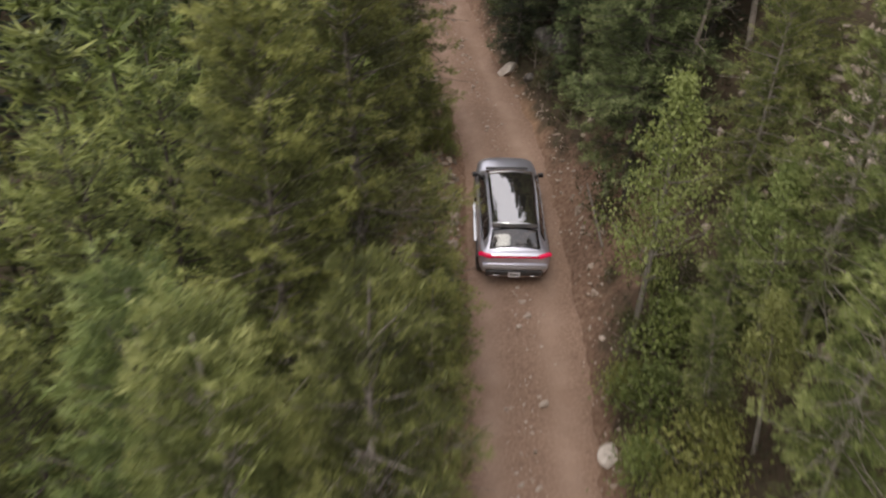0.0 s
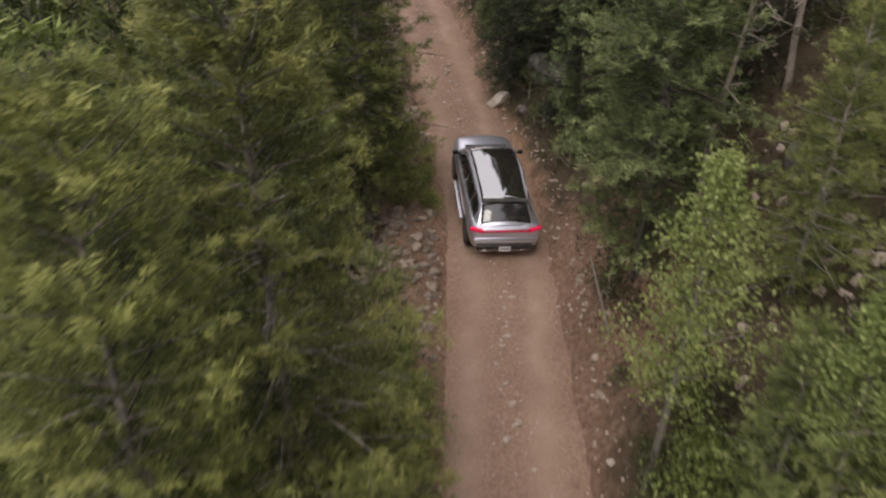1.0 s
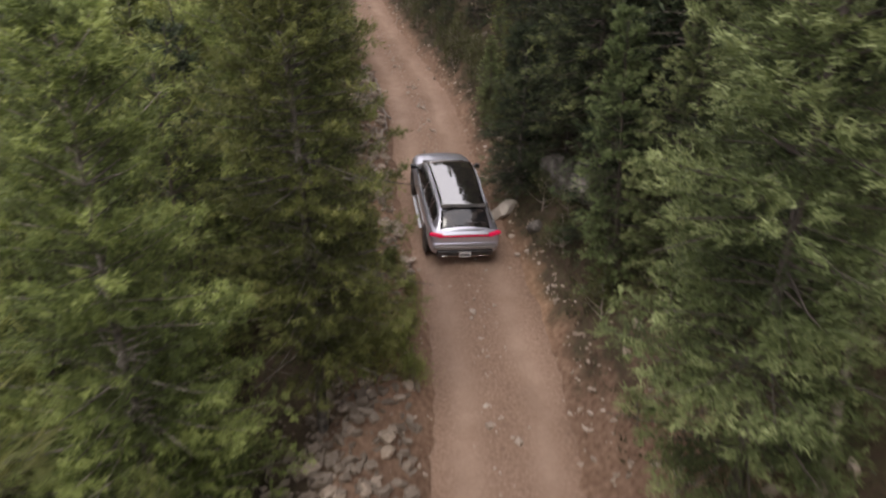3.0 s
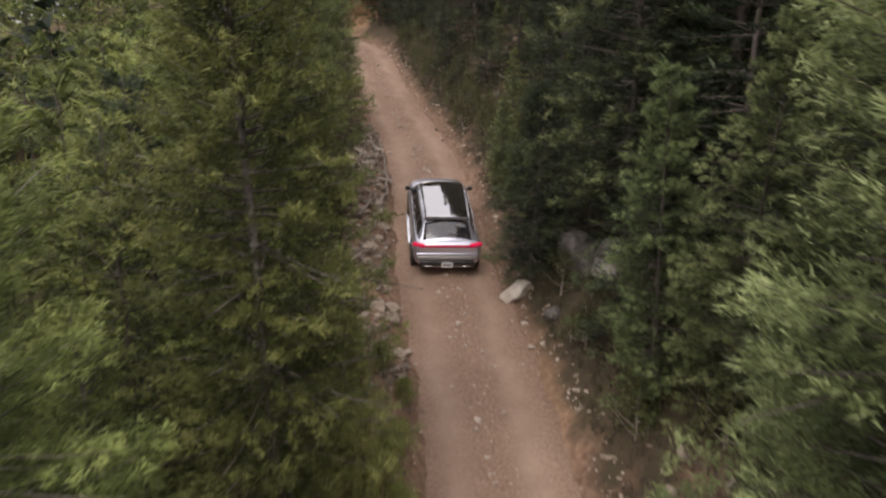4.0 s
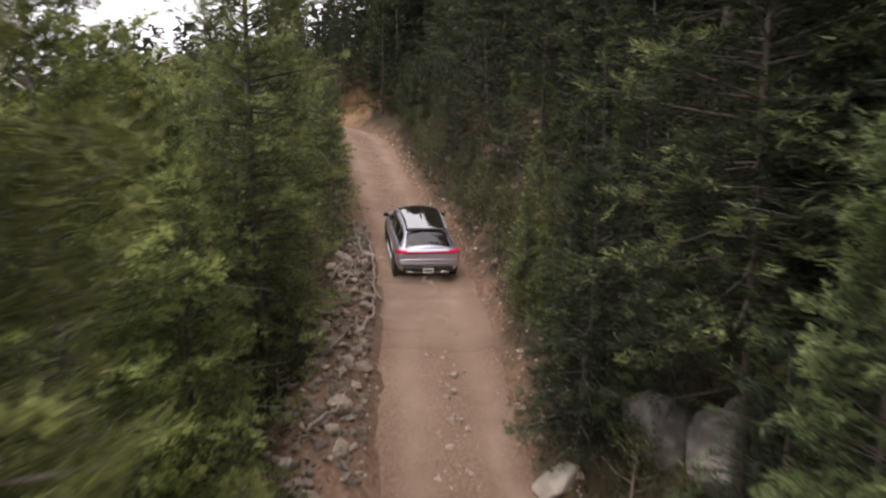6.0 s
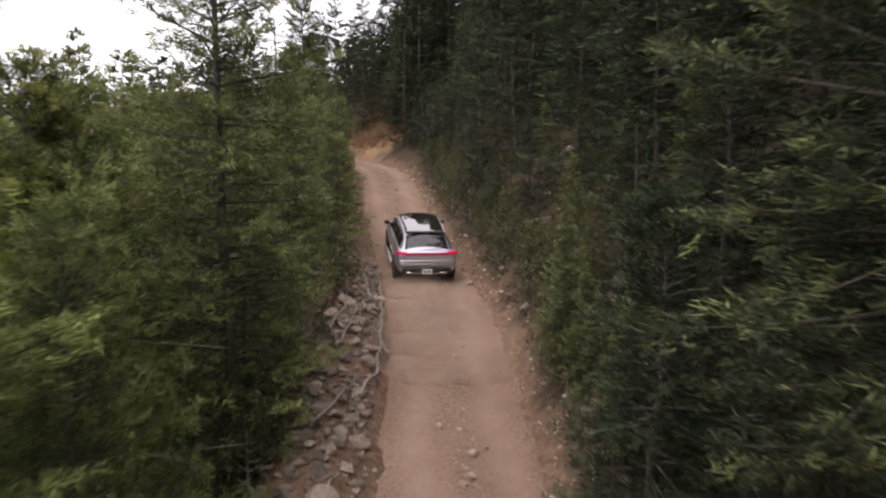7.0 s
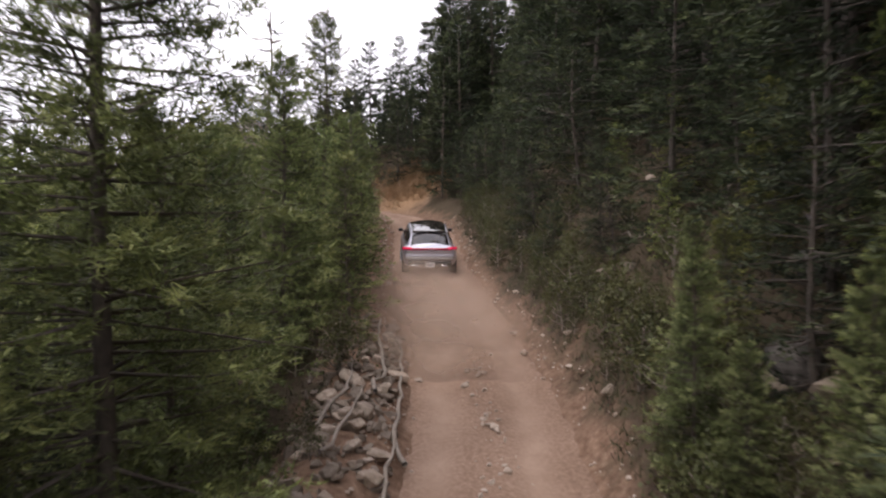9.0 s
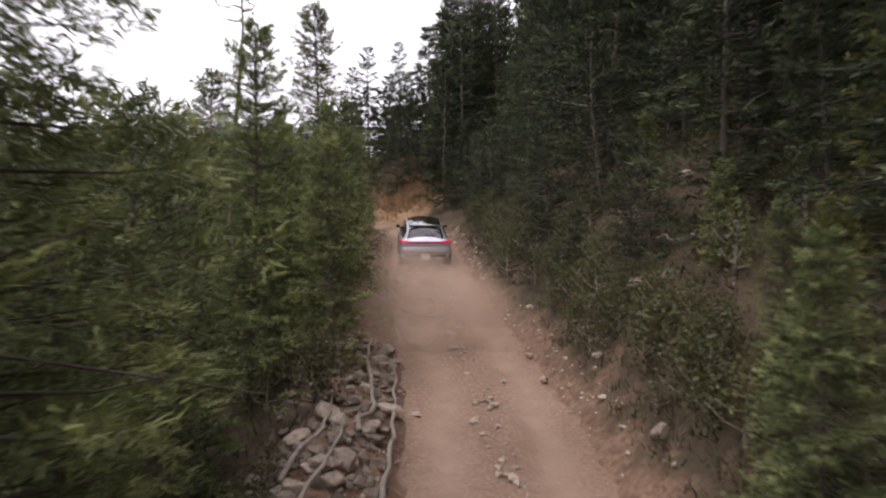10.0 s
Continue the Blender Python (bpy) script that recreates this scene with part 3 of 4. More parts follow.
def broadleaf(seed, height, radius, leaf=LEAF_ASPEN, bark=BARK_PALE, limbs=34, per=60, low=0.3, size=1.0):
    """A slim, open broadleaf tree: pale stem, rising limbs, loose clumps of small leaves."""
    rng = np.random.RandomState(seed)
    bend = rng.normal(0, 0.07, 2)
    sp = np.array([(bend[0] * height * f ** 1.5, bend[1] * height * f ** 1.5, height * f) for f in np.linspace(0, 1, 8)])
    thick = 0.011 * height + 0.012
    wood = [tube([(0, 0, -0.6)] + [tuple(p) for p in sp], [thick * 1.2] + [thick * (1 - 0.9 * f) + 0.006 for f in np.linspace(0, 1, 8)], 7)]
    B, D, Ln, Wd = [], [], [], []
    for k in range(limbs):
        f = low + (1 - low) * (k + rng.rand()) / limbs
        z = f * height
        o = np.array([np.interp(z, sp[:, 2], sp[:, 0]), np.interp(z, sp[:, 2], sp[:, 1]), z])
        a, g = k * 2.4 + rng.normal(0, 0.4), (f - low) / (1 - low)
        reach = radius * (0.45 + 1.5 * g * (1 - g) + 0.1) * rng.uniform(0.5, 1.1) * (1.15 - g)
        end = o + np.array([math.cos(a) * reach, math.sin(a) * reach, reach * rng.uniform(0.4, 0.95)])
        wood.append(tube([o, (o + end) / 2 - np.array([0, 0, 0.06]), end], [0.022, 0.015, 0.005], 3))
        n = int(per * rng.uniform(0.5, 1.3))
        c = o + (end - o) * rng.uniform(0.45, 1.1, n)[:, None] + rng.normal(0, 0.11 + 0.08 * reach, (n, 3))
        B.append(c)
        D.append(rng.normal(0, 1, (n, 3)) + np.array([0, 0, 0.2]))
        Ln.append(size * rng.uniform(0.09, 0.19, n))
        Wd.append(size * rng.uniform(0.035, 0.07, n))
    v, t = join(wood)
    crown = mesh_np("crown", *blades(np.concatenate(B), np.concatenate(D), np.concatenate(Ln), np.concatenate(Wd), rng), leaf)
    crown.attributes.new("young", "FLOAT", "POINT").data.foreach_set("value", np.full(len(crown.vertices), 0.7, np.float32))
    return mesh_np("trunk", np.array(v), np.array(t), bark, True), crown


def tree_thing(name, meshes, m, label, category, group):
    ob = new(name)
    ob.matrix_basis = m
    part("trunk", meshes[0], ob)
    if meshes[1]:
        part(meshes[1].name.split(".")[0], meshes[1], ob)
    return tagged(ob, label, category, group)


NEAR_PINES = [conifer(s, 8.0, 1.95, 0.03, 120, 15, 18, 0.7, 0.62, LEAF_PINE, BARK_GREY, 24, 0.10, 0.36, 0.02, 0.85, 2.0, 5.0) for s in (1, 2, 3)]
PINES = [conifer(s, 8.0, 1.95, 0.03, 96, 12, 12, 1.0, 0.62, LEAF_PINE, BARK, 12, 0.10, 0.36) for s in (4, 5, 6)]
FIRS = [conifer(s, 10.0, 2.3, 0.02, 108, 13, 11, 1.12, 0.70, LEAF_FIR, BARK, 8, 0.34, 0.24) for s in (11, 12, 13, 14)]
TALL = [conifer(s, 12.0, 2.4, 0.04, 210, 16, 24, 0.8, 0.55, LEAF_TALL, BARK, 10, 0.14, 0.3, 0.012, 0.8, 1.9, 5.0) for s in (21, 22)]
SAPLINGS = [conifer(s, 3.5, 1.15, 0.02, 56, 10, 10, 0.72, 0.8, LEAF_FIR, BARK, 3, 0.2, 0.28) for s in (17, 18, 19)]
MID_FIRS = [conifer(s, 10.0, 2.5, 0.02, 150, 19, 26, 0.68, 0.6, LEAF_BROAD, BARK, 8, 0.3, 0.3, 0.01, 0.9, 1.5, 7.5) for s in (15, 16)]
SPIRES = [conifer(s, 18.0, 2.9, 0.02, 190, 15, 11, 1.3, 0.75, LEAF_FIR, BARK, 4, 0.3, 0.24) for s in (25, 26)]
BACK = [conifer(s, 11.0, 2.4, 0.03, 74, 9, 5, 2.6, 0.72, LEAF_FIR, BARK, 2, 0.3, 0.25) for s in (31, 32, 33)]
BACK_PINES = [conifer(s, 9.0, 2.2, 0.03, 66, 9, 5, 2.5, 0.65, LEAF_PINE, BARK, 2, 0.12, 0.36) for s in (34, 35)]
DARK_PINES = [conifer(s, 8.0, 2.0, 0.03, 104, 12, 11, 1.05, 0.6, LEAF_TALL, BARK, 10, 0.14, 0.34) for s in (7, 8)]
EDGE_PINES = [conifer(s, 10.3, 1.85, 0.06, 190, 18, 36, 0.55, 0.45, LEAF_PINE, BARK_GREY, 30, 0.16, 0.34, 0.012, 0.95, 1.9, 5.0) for s in (61, 62)]
OPEN_PINE = conifer(63, 10.4, 1.9, 0.14, 210, 18, 36, 0.55, 0.4, LEAF_PINE, BARK_GREY, 34, 0.12, 0.34, 0.006, 0.95, 1.9, 5.0)
LIGHT_PINES = [conifer(s, 6.0, 1.5, 0.05, 110, 15, 26, 0.55, 0.6, LEAF_ASPEN, BARK_PALE, 10, 0.1, 0.36, 0.02, 0.95, 2.0, 5.0) for s in (65, 66)]
SLIM_FIR = conifer(64, 4.9, 1.35, 0.06, 120, 14, 26, 0.5, 0.7, LEAF_FIR, BARK_GREY, 6, 0.2, 0.26, 0.004, 1.0)
BANK_FIR = conifer(68, 10.4, 1.75, 0.12, 180, 19, 28, 0.62, 0.36, LEAF_BROAD, BARK, 14, 0.3, 0.3, 0.006, 0.9, 1.5, 7.5)
TIPPED_FIR = conifer(67, 9.0, 2.0, 0.26, 150, 18, 24, 0.7, 0.55, LEAF_TIPPED, BARK, 8, 0.3, 0.28, 0.006, 0.9, 1.5, 8.0)
LEANING = broadleaf(45, 6.2, 1.45, limbs=44, per=150, low=0.30, size=0.55)
ASPENS = [broadleaf(s, 5.5, 1.15, limbs=30, per=170, low=0.42, size=0.6) for s in (41, 42, 43)]
SHRUBS = [broadleaf(s, 1.0, 0.75, LEAF_SHRUB, DEADWOOD, 12, 48, 0.05, 0.5) for s in (51, 52, 53)]
BUSHES = [broadleaf(s, 1.0, 0.9, LEAF_PINE, DEADWOOD, 26, 90, 0.05, 0.45) for s in (54, 55)]
PINE_LABEL = "bushy yellow-green young pine on the downhill side of the road"
FIR_LABEL = "dark green fir on the steep slope above the road"
placed = []


def plant(name, kinds, x, y, scale, label, category, group, seed, gap=0.0, dz=0.0, tilt=2.5):
    rng = random.Random(seed)
    if any((x - a) ** 2 + (y - b) ** 2 < gap * gap for a, b in placed):
        return
    placed.append((x, y))
    z = float(ground_z(x, y)[0])
    m = pose(x, y, z + dz, rng.uniform(-tilt, tilt), rng.uniform(-tilt, tilt), rng.uniform(0, 360)) @ Matrix.Diagonal((scale * rng.uniform(0.92, 1.08), scale * rng.uniform(0.92, 1.08), scale, 1))
    tree_thing(name, kinds[rng.randrange(len(kinds))], m, label, category, group)

def dead_tree(seed, height):
    """A bare snag: crooked pale stem with broken limbs and forked twigs."""
    rng = np.random.RandomState(seed)
    sp = np.array([(0.16 * math.sin(7 * f + seed), 0.12 * math.sin(6 * f), height * f) for f in np.linspace(0, 1, 8)])
    stem = tube([(0, 0, -0.6)] + [tuple(p) for p in sp], [0.10] + [0.085 * (1 - 0.8 * f) for f in np.linspace(0, 1, 8)], 7)
    limbs = []
    for k in range(26):
        z = height * rng.uniform(0.25, 0.98)
        o = np.array([np.interp(z, sp[:, 2], sp[:, 0]), np.interp(z, sp[:, 2], sp[:, 1]), z])
        a, r = rng.uniform(0, 6.28), rng.uniform(0.5, 1.7) * (1.2 - z / height)
        e = o + r * np.array([math.cos(a), math.sin(a), rng.uniform(-0.3, 0.35)])
        wood = [tube([o, (o + e) / 2 + rng.normal(0, 0.06, 3), e], [0.03, 0.02, 0.007], 4)]
        for _ in range(2):
            q = o + (e - o) * rng.uniform(0.4, 0.9)
            wood.append(tube([q, q + rng.normal(0, 0.22, 3), q + rng.normal(0, 0.45, 3)], [0.013, 0.009, 0.004], 3))
        v, t = join(wood)
        limbs.append(mesh_np("limb", np.array(v), np.array(t), DEADWOOD, True))
    return mesh_np("trunk", np.array(stem[0]), np.array(stem[1]), DEADWOOD, True), limbs


def snag(x, y, seed, height, m, label):
    placed.append((x, y))
    trunk, limbs = dead_tree(seed, height)
    ob = tagged(new("dead_tree"), label, "dead tree", "dead trees")
    ob.matrix_basis = m
    part("trunk", trunk, ob)
    for me in limbs:
        part("limb", me, ob)


def hand_planted():
    # pale-stemmed young aspens over the cut bank
    for x, y, s, k in ((5.6, 10.2, 0.72, 2), (5.3, 8.9, 0.6, 4)):
        plant("aspen", ASPENS, x, y, s, "slim light-green aspen with a pale stem on the bank", "tree", "aspens on the bank", 100 + k)
    for x, y, s, k in ((6.3, 10.0, 0.95, 1), (6.7, 14.2, 0.8, 2), (5.6, 7.4, 0.75, 3), (8.0, 15.4, 0.7, 5), (7.4, 9.2, 0.9, 6), (5.3, 11.0, 0.55, 7), (4.7, 9.6, 0.45, 8)):
        plant("pine", LIGHT_PINES, x, y, s, "feathery light-green young pine with a pale stem on the bank", "pine tree", "young pines on the bank", 540 + k)
    for x, y, s, k in ((3.45, 37.2, 0.27, 5), (4.3, 38.1, 0.36, 6), (3.3, 41.4, 0.22, 7), (5.2, 36.4, 0.4, 9), (4.9, 39.6, 0.35, 10), (3.9, 43.6, 0.3, 11), (3.0, 46.8, 0.25, 12), (4.1, 34.2, 0.3, 13)):
        plant("pine", PINES, x, y, s, "feathery light-green young pine on the uphill bank", "pine tree", "young pines on the bank", 500 + k)
    for x, y, h, k in ((6.1, 17.4, 7.0, 61), (8.2, 19.0, 6.0, 62)):
        snag(x, y, k, h, pose(x, y, float(ground_z(x, y)[0]), 2, 3, k), "bare grey dead tree with broken limbs on the slope")
    leaning = pose(4.12, 12.65, float(ground_z(4.12, 12.65)[0]), 4, 1, 40)
    tree_thing("aspen", LEANING, leaning, "leaning light-green aspen with a bare pale stem", "tree", "aspens on the bank")
    placed.append((4.12, 12.65))
    for x, y, s, k in ((-0.3, 9.3, 0.6, 1), (-0.25, 13.0, 0.6, 3), (-0.15, 11.4, 0.5, 2), (-2.7, 27.6, 0.7, 4), (-1.05, 24.6, 0.42, 5), (-0.85, 23.0, 0.40, 6)):
        plant("pine", NEAR_PINES, x, y, s, PINE_LABEL, "pine tree", "conifers below the road", 800 + k)
    for x, y, s, k in ((-1.4, 10.9, 1.0, 1), (-2.5, 8.8, 0.95, 2), (-3.6, 18.4, 0.95, 3), (-3.3, 26.0, 0.95, 4), (-4.6, 29.6, 0.8, 5)):
        plant("pine", EDGE_PINES, x, y, s, "tall yellow-green pine with dead grey twigs below the road", "pine tree", "tall pines", 850 + k)
    for x, y, s, k in ((-2.5, 5.9, 1.25, 11), (-4.2, 6.6, 1.35, 12), (-4.2, 30.9, 1.2, 13), (-5.4, 32.2, 1.25, 14), (-3.5, 29.4, 1.0, 15)):
        plant("pine", LIGHT_PINES, x, y, s, "light-green young pine on the downhill side of the road", "pine tree", "conifers below the road", 560 + k)
    plant("pine", [OPEN_PINE], -1.42, 20.95, 1.0, "tall open pine with a mottled grey stem and dead limbs", "pine tree", "tall pines", 860)
    # tall open pines standing over the left edge
    for x, y, s, k in ((-3.35, 33.2, 0.98, 1), (-5.1, 42.3, 0.60, 2), (-9.0, 48.0, 0.68, 4), (-8.0, 55.5, 0.84, 5)):
        plant("pine", TALL, x, y, s, "tall open-crowned pine with dead lower limbs below the road", "pine tree", "tall pines", 200 + k)
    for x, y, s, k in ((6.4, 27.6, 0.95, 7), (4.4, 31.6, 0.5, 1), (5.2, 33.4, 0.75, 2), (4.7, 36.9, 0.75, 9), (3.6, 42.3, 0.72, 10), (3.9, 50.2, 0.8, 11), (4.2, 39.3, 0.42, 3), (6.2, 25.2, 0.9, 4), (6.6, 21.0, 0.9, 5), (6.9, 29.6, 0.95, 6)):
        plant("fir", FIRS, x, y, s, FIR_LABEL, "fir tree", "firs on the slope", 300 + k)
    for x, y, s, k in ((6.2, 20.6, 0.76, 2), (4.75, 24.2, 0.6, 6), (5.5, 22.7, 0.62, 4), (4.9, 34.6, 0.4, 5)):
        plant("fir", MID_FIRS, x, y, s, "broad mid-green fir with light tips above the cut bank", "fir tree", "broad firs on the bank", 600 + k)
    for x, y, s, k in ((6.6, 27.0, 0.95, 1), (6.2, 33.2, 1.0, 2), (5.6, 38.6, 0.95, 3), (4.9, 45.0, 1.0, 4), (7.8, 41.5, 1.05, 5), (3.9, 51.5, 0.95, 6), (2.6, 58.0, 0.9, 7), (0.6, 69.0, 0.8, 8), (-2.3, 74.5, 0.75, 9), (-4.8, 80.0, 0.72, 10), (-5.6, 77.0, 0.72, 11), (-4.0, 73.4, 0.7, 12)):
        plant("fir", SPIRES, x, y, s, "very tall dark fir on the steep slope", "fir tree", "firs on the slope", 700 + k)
    plant("fir", [BANK_FIR], 5.05, 17.6, 1.0, "large fir with pale green tips above the cut bank", "fir tree", "broad firs on the bank", 880, tilt=0.5)
    plant("fir", [TIPPED_FIR], 4.9, 27.8, 1.0, "dark fir with light green bough tips above the boulders", "fir tree", "broad firs on the bank", 881, tilt=0.5)
    plant("fir", [SLIM_FIR], 3.2, 30.15, 1.0, "slim young fir with a pale stem on the bank", "fir tree", "young firs on the bank", 870, tilt=0.5)
    for x, y, s, k in ((2.62, 35.55, 0.31, 1), (2.9, 34.5, 0.22, 2), (3.35, 32.2, 0.26, 3), (3.5, 33.2, 0.3, 4), (2.75, 36.7, 0.2, 5), (3.1, 37.9, 0.24, 6)):
        plant("fir", MID_FIRS, x, y, s, "small pointed light-green fir on the bank", "fir tree", "young firs on the bank", 870 + k, tilt=0.5)
    # skyline beyond the bend
    for x, y, s, k in ((-11.3, 76, 0.85, 1), (-9.4, 78, 0.8, 2), (-13.6, 80, 0.7, 3)):
        plant("fir", FIRS, x, y, s, "tall dark fir on the skyline beyond the bend", "fir tree", "skyline firs", 400 + k)
    snag(-5.65, 42.9, 77, 8.6, pose(-5.65, 42.9, float(ground_z(-5.65, 42.9)[0]), 0, 0, 10), "tall bare dead pole among the pines")


hand_planted()


def forest():
    rng = random.Random(17)
    # downhill side, row by row
    for row, (d, step, smin, smax) in enumerate(((3.35, 1.5, 0.66, 0.92), (5.2, 1.9, 0.8, 1.1), (7.4, 2.3, 0.85, 1.15), (10.0, 2.7, 0.9, 1.2), (13.0, 3.1, 1.0, 1.25))):
        y = 5.5
        while y < 78:
            cx = float(along(min(y, 60))[0])
            back = (1.15 if 27 < y < 41 else -0.4 if 41 <= y < 51 else 0.6 if 51 <= y < 64 else -0.95 if y < 16.6 or 22.5 < y < 27 else 2.6) if row < 2 else 0
            x, yy = cx - d - back - rng.uniform(-0.4, 0.4), y + rng.uniform(-0.5, 0.5)
            s = rng.uniform(smin, smax)
            kinds, name, tall = (PINES, "pine", 8.0) if rng.random() < 0.78 or row == 0 else (FIRS, "fir", 10.0)
            if yy > 35 and name == "pine":
                kinds = DARK_PINES
            if row > 2:
                kinds, name, tall = BACK_PINES, "pine", 9.0
            if yy < 35 and name == "pine" and (row == 0 or x > -3.2):
                kinds, name, tall = NEAR_PINES, "pine", 8.0
            gz = float(ground_z(x, yy)[0])
            top = 8.3 - 0.045 * yy if yy < 32 and x > -4.0 else (8.1 if x < -3 and yy < 33 else 7.2) + (0.155 if x > -6 or yy > 44 else 0.11) * max(0.0, yy - 24)
            rz = float(along(min(yy, 60))[1])
            if row < 2 and 13.6 < yy < 17.4:
                top = min(top, rz + (2.6, 4.2)[row])
            if row < 2 and 22.3 < yy < 31:
                top = min(top, rz + (2.7, 4.6)[row])
            s = min(s, (top * rng.uniform(0.9, 1.0) - gz) / tall)
            dd = float(lateral(x, yy)[0][0])
            if not -2.25 < dd < 2.6:
                plant(name, kinds, x, yy, s, PINE_LABEL if name == "pine" else "dark green fir below the road", name + " tree", "conifers below the road", rng.random(), 1.2)
            y += step * rng.uniform(0.8, 1.25)
    # uphill side
    for row, (d, step, smin, smax) in enumerate(((3.3, 1.25, 0.2, 0.42), (4.3, 1.9, 0.35, 0.7), (5.7, 2.1, 0.6, 1.25), (8.2, 2.5, 0.9, 1.35), (11.2, 2.8, 0.8, 1.15), (15.0, 3.2, 0.9, 1.2), (19.5, 3.8, 0.9, 1.2))):
        y = 7.0 if row > 1 else 21.5
        while y < 84:
            cx = float(along(min(y, 62))[0])
            x, yy = cx + d + rng.uniform(-0.7, 0.7), y + rng.uniform(-0.6, 0.6)
            dd = float(lateral(x, yy)[0][0])
            sparse = yy < 19 and d < 14
            s = rng.uniform(smin, smax)
            if dd > 2.75 and not (sparse and rng.random() < 0.85):
                plant("fir", SAPLINGS if row < 2 else FIRS if row < 3 else BACK, x, yy, s * 2.6 if row < 2 else s, FIR_LABEL, "fir tree", "firs on the slope", rng.random(), 1.2)
            y += step * rng.uniform(0.8, 1.25) * (1.6 if row == 0 and 24 < y < 32 else 1.0)
    # on the slope ahead, past the bend
    for k in range(420):
        x, yy = (rng.uniform(-9, 7), rng.uniform(68, 88)) if k < 280 else (rng.uniform(-36, 4), rng.uniform(72, 102))
        dd = float(lateral(x, yy)[0][0])
        if dd > (2.6 if x > -5.5 else 3.6):
            s = rng.uniform(0.45, 0.85) if dd < 5 else rng.uniform(0.65, 1.0)
            plant("fir", BACK, x, yy, s * float(np.interp(x, [-30, -14, -8, -5, 0], [0.5, 0.6, 0.72, 1.1, 1.25])), "dark fir on the slope beyond the bend", "fir tree", "firs beyond the bend", rng.random(), 1.5)
    for k in range(60):
        x, yy = rng.uniform(-7.5, 0.5), rng.uniform(63, 75)
        dd = float(lateral(x, yy)[0][0])
        if dd > (1.9 if x > -4.5 else 3.4):
            plant("fir", SAPLINGS, x, yy, rng.uniform(0.5, 1.1), "small dark fir on the bank at the bend", "fir tree", "firs beyond the bend", rng.random(), 0.8)
    for k in range(50):
        x, yy = rng.uniform(-34, -10), rng.uniform(40, 68)
        if float(lateral(x, yy)[0][0]) < -3.0:
            plant("pine", BACK_PINES, x, yy, rng.uniform(0.75, 1.0), "dark pine in the woods below the road", "pine tree", "conifers below the road", rng.random(), 2.2)
    # bushes that crowd the downhill edge
    for k, (x, y, s) in enumerate(((0.25, 22.4, 0.6), (-0.1, 23.1, 0.75), (-0.5, 22.2, 0.9), (0.1, 24.0, 0.5), (0.1, 25.4, 0.45), (-0.4, 26.0, 0.6), (0.0, 14.6, 0.9), (-0.4, 15.8, 0.9), (0.1, 13.6, 0.8))):
        tree_thing("shrub", BUSHES[k % 2], pose(x, y, float(ground_z(x, y)[0]), 0, 0, 77 * k) @ Matrix.Diagonal((s, s, s, 1)), "dense green bush at the downhill edge of the road", "shrub", "shrubs along the road")
    for k, (x, y, s) in enumerate(((3.7, 9.3, 1.1), (4.0, 10.6, 1.3), (3.75, 11.5, 0.9), (4.4, 8.8, 1.4), (4.6, 11.7, 1.3), (3.9, 8.2, 1.1), (4.9, 13.4, 0.8))):
        tree_thing("shrub", BUSHES[k % 2], pose(x, y, float(ground_z(x, y)[0]), 0, 0, 61 * k) @ Matrix.Diagonal((s, s, s, 1)), "dense green bush on the uphill bank", "shrub", "shrubs along the road")
    # low growth along both edges
    for k in range(300):
        yy = rng.uniform(8, 66) if k < 230 else rng.uniform(32, 62)
        cx = float(along(min(yy, 62))[0])
        left = k < 230 and rng.random() < 0.3
        d = -rng.uniform(2.6, 4.2) if left else rng.choice([rng.uniform(2.2, 3.4), rng.uniform(2.4, 8) if k < 230 else rng.uniform(2.1, 3.0)])
        if left and 16.6 < yy < 22.6:
            continue
        x = cx + d
        s = rng.uniform(0.4, 1.1)
        tree_thing("shrub", SHRUBS[rng.randrange(3)], pose(x, yy, float(ground_z(x, yy)[0]), 0, 0, rng.uniform(0, 360)) @ Matrix.Diagonal((s, s, s, 1)), "low leafy shrub at the edge of the road", "shrub", "shrubs along the road")


forest()


def undergrowth():
    """Grass tufts, dry stalks and seedlings over the forest floor."""
    rng = np.random.RandomState(71)
    for name, mat, n, hi, label in (("undergrowth", LEAF_SHRUB, 8500, 0.26, "low green and brown undergrowth on the forest floor"), ("dry_grass", LEAF_BARE, 3000, 0.24, "dry brown grass and twigs on the banks")):
        y = rng.uniform(6, 76, n)
        d = np.where(rng.rand(n) < 0.75, np.where(rng.rand(n) < 0.6, rng.uniform(2.0, 6.5, n), rng.uniform(2.0, 12, n)), -rng.uniform(2.8, 9, n))
        x = along(np.minimum(y, 62))[0] + d
        dd, _ = lateral(x, y)
        ok = (np.abs(dd) > np.where(y > 24, 1.72, np.where(rng.rand(n) < 0.4, 1.95, 2.9))) & ~((dd < 0) & (np.abs(y - 19.4) < 2.6) & (dd > -5.2))
        x, y = x[ok], y[ok]
        z = ground_z(x, y)
        m = 14
        base = np.repeat(np.stack([x, y, z - 0.03], 1), m, 0)
        base += rng.normal(0, 0.14, base.shape) * (1, 1, 0)
        way = rng.normal(0, 0.6, base.shape) + np.array([0, 0, 0.9])
        lens = rng.uniform(0.12, hi, len(base))
        tagged(new(name, mesh_np(name, *blades(base, way, lens, lens * rng.uniform(0.03, 0.07, len(base)), rng, False), mat)), label, "undergrowth", kind="stuff")


undergrowth()


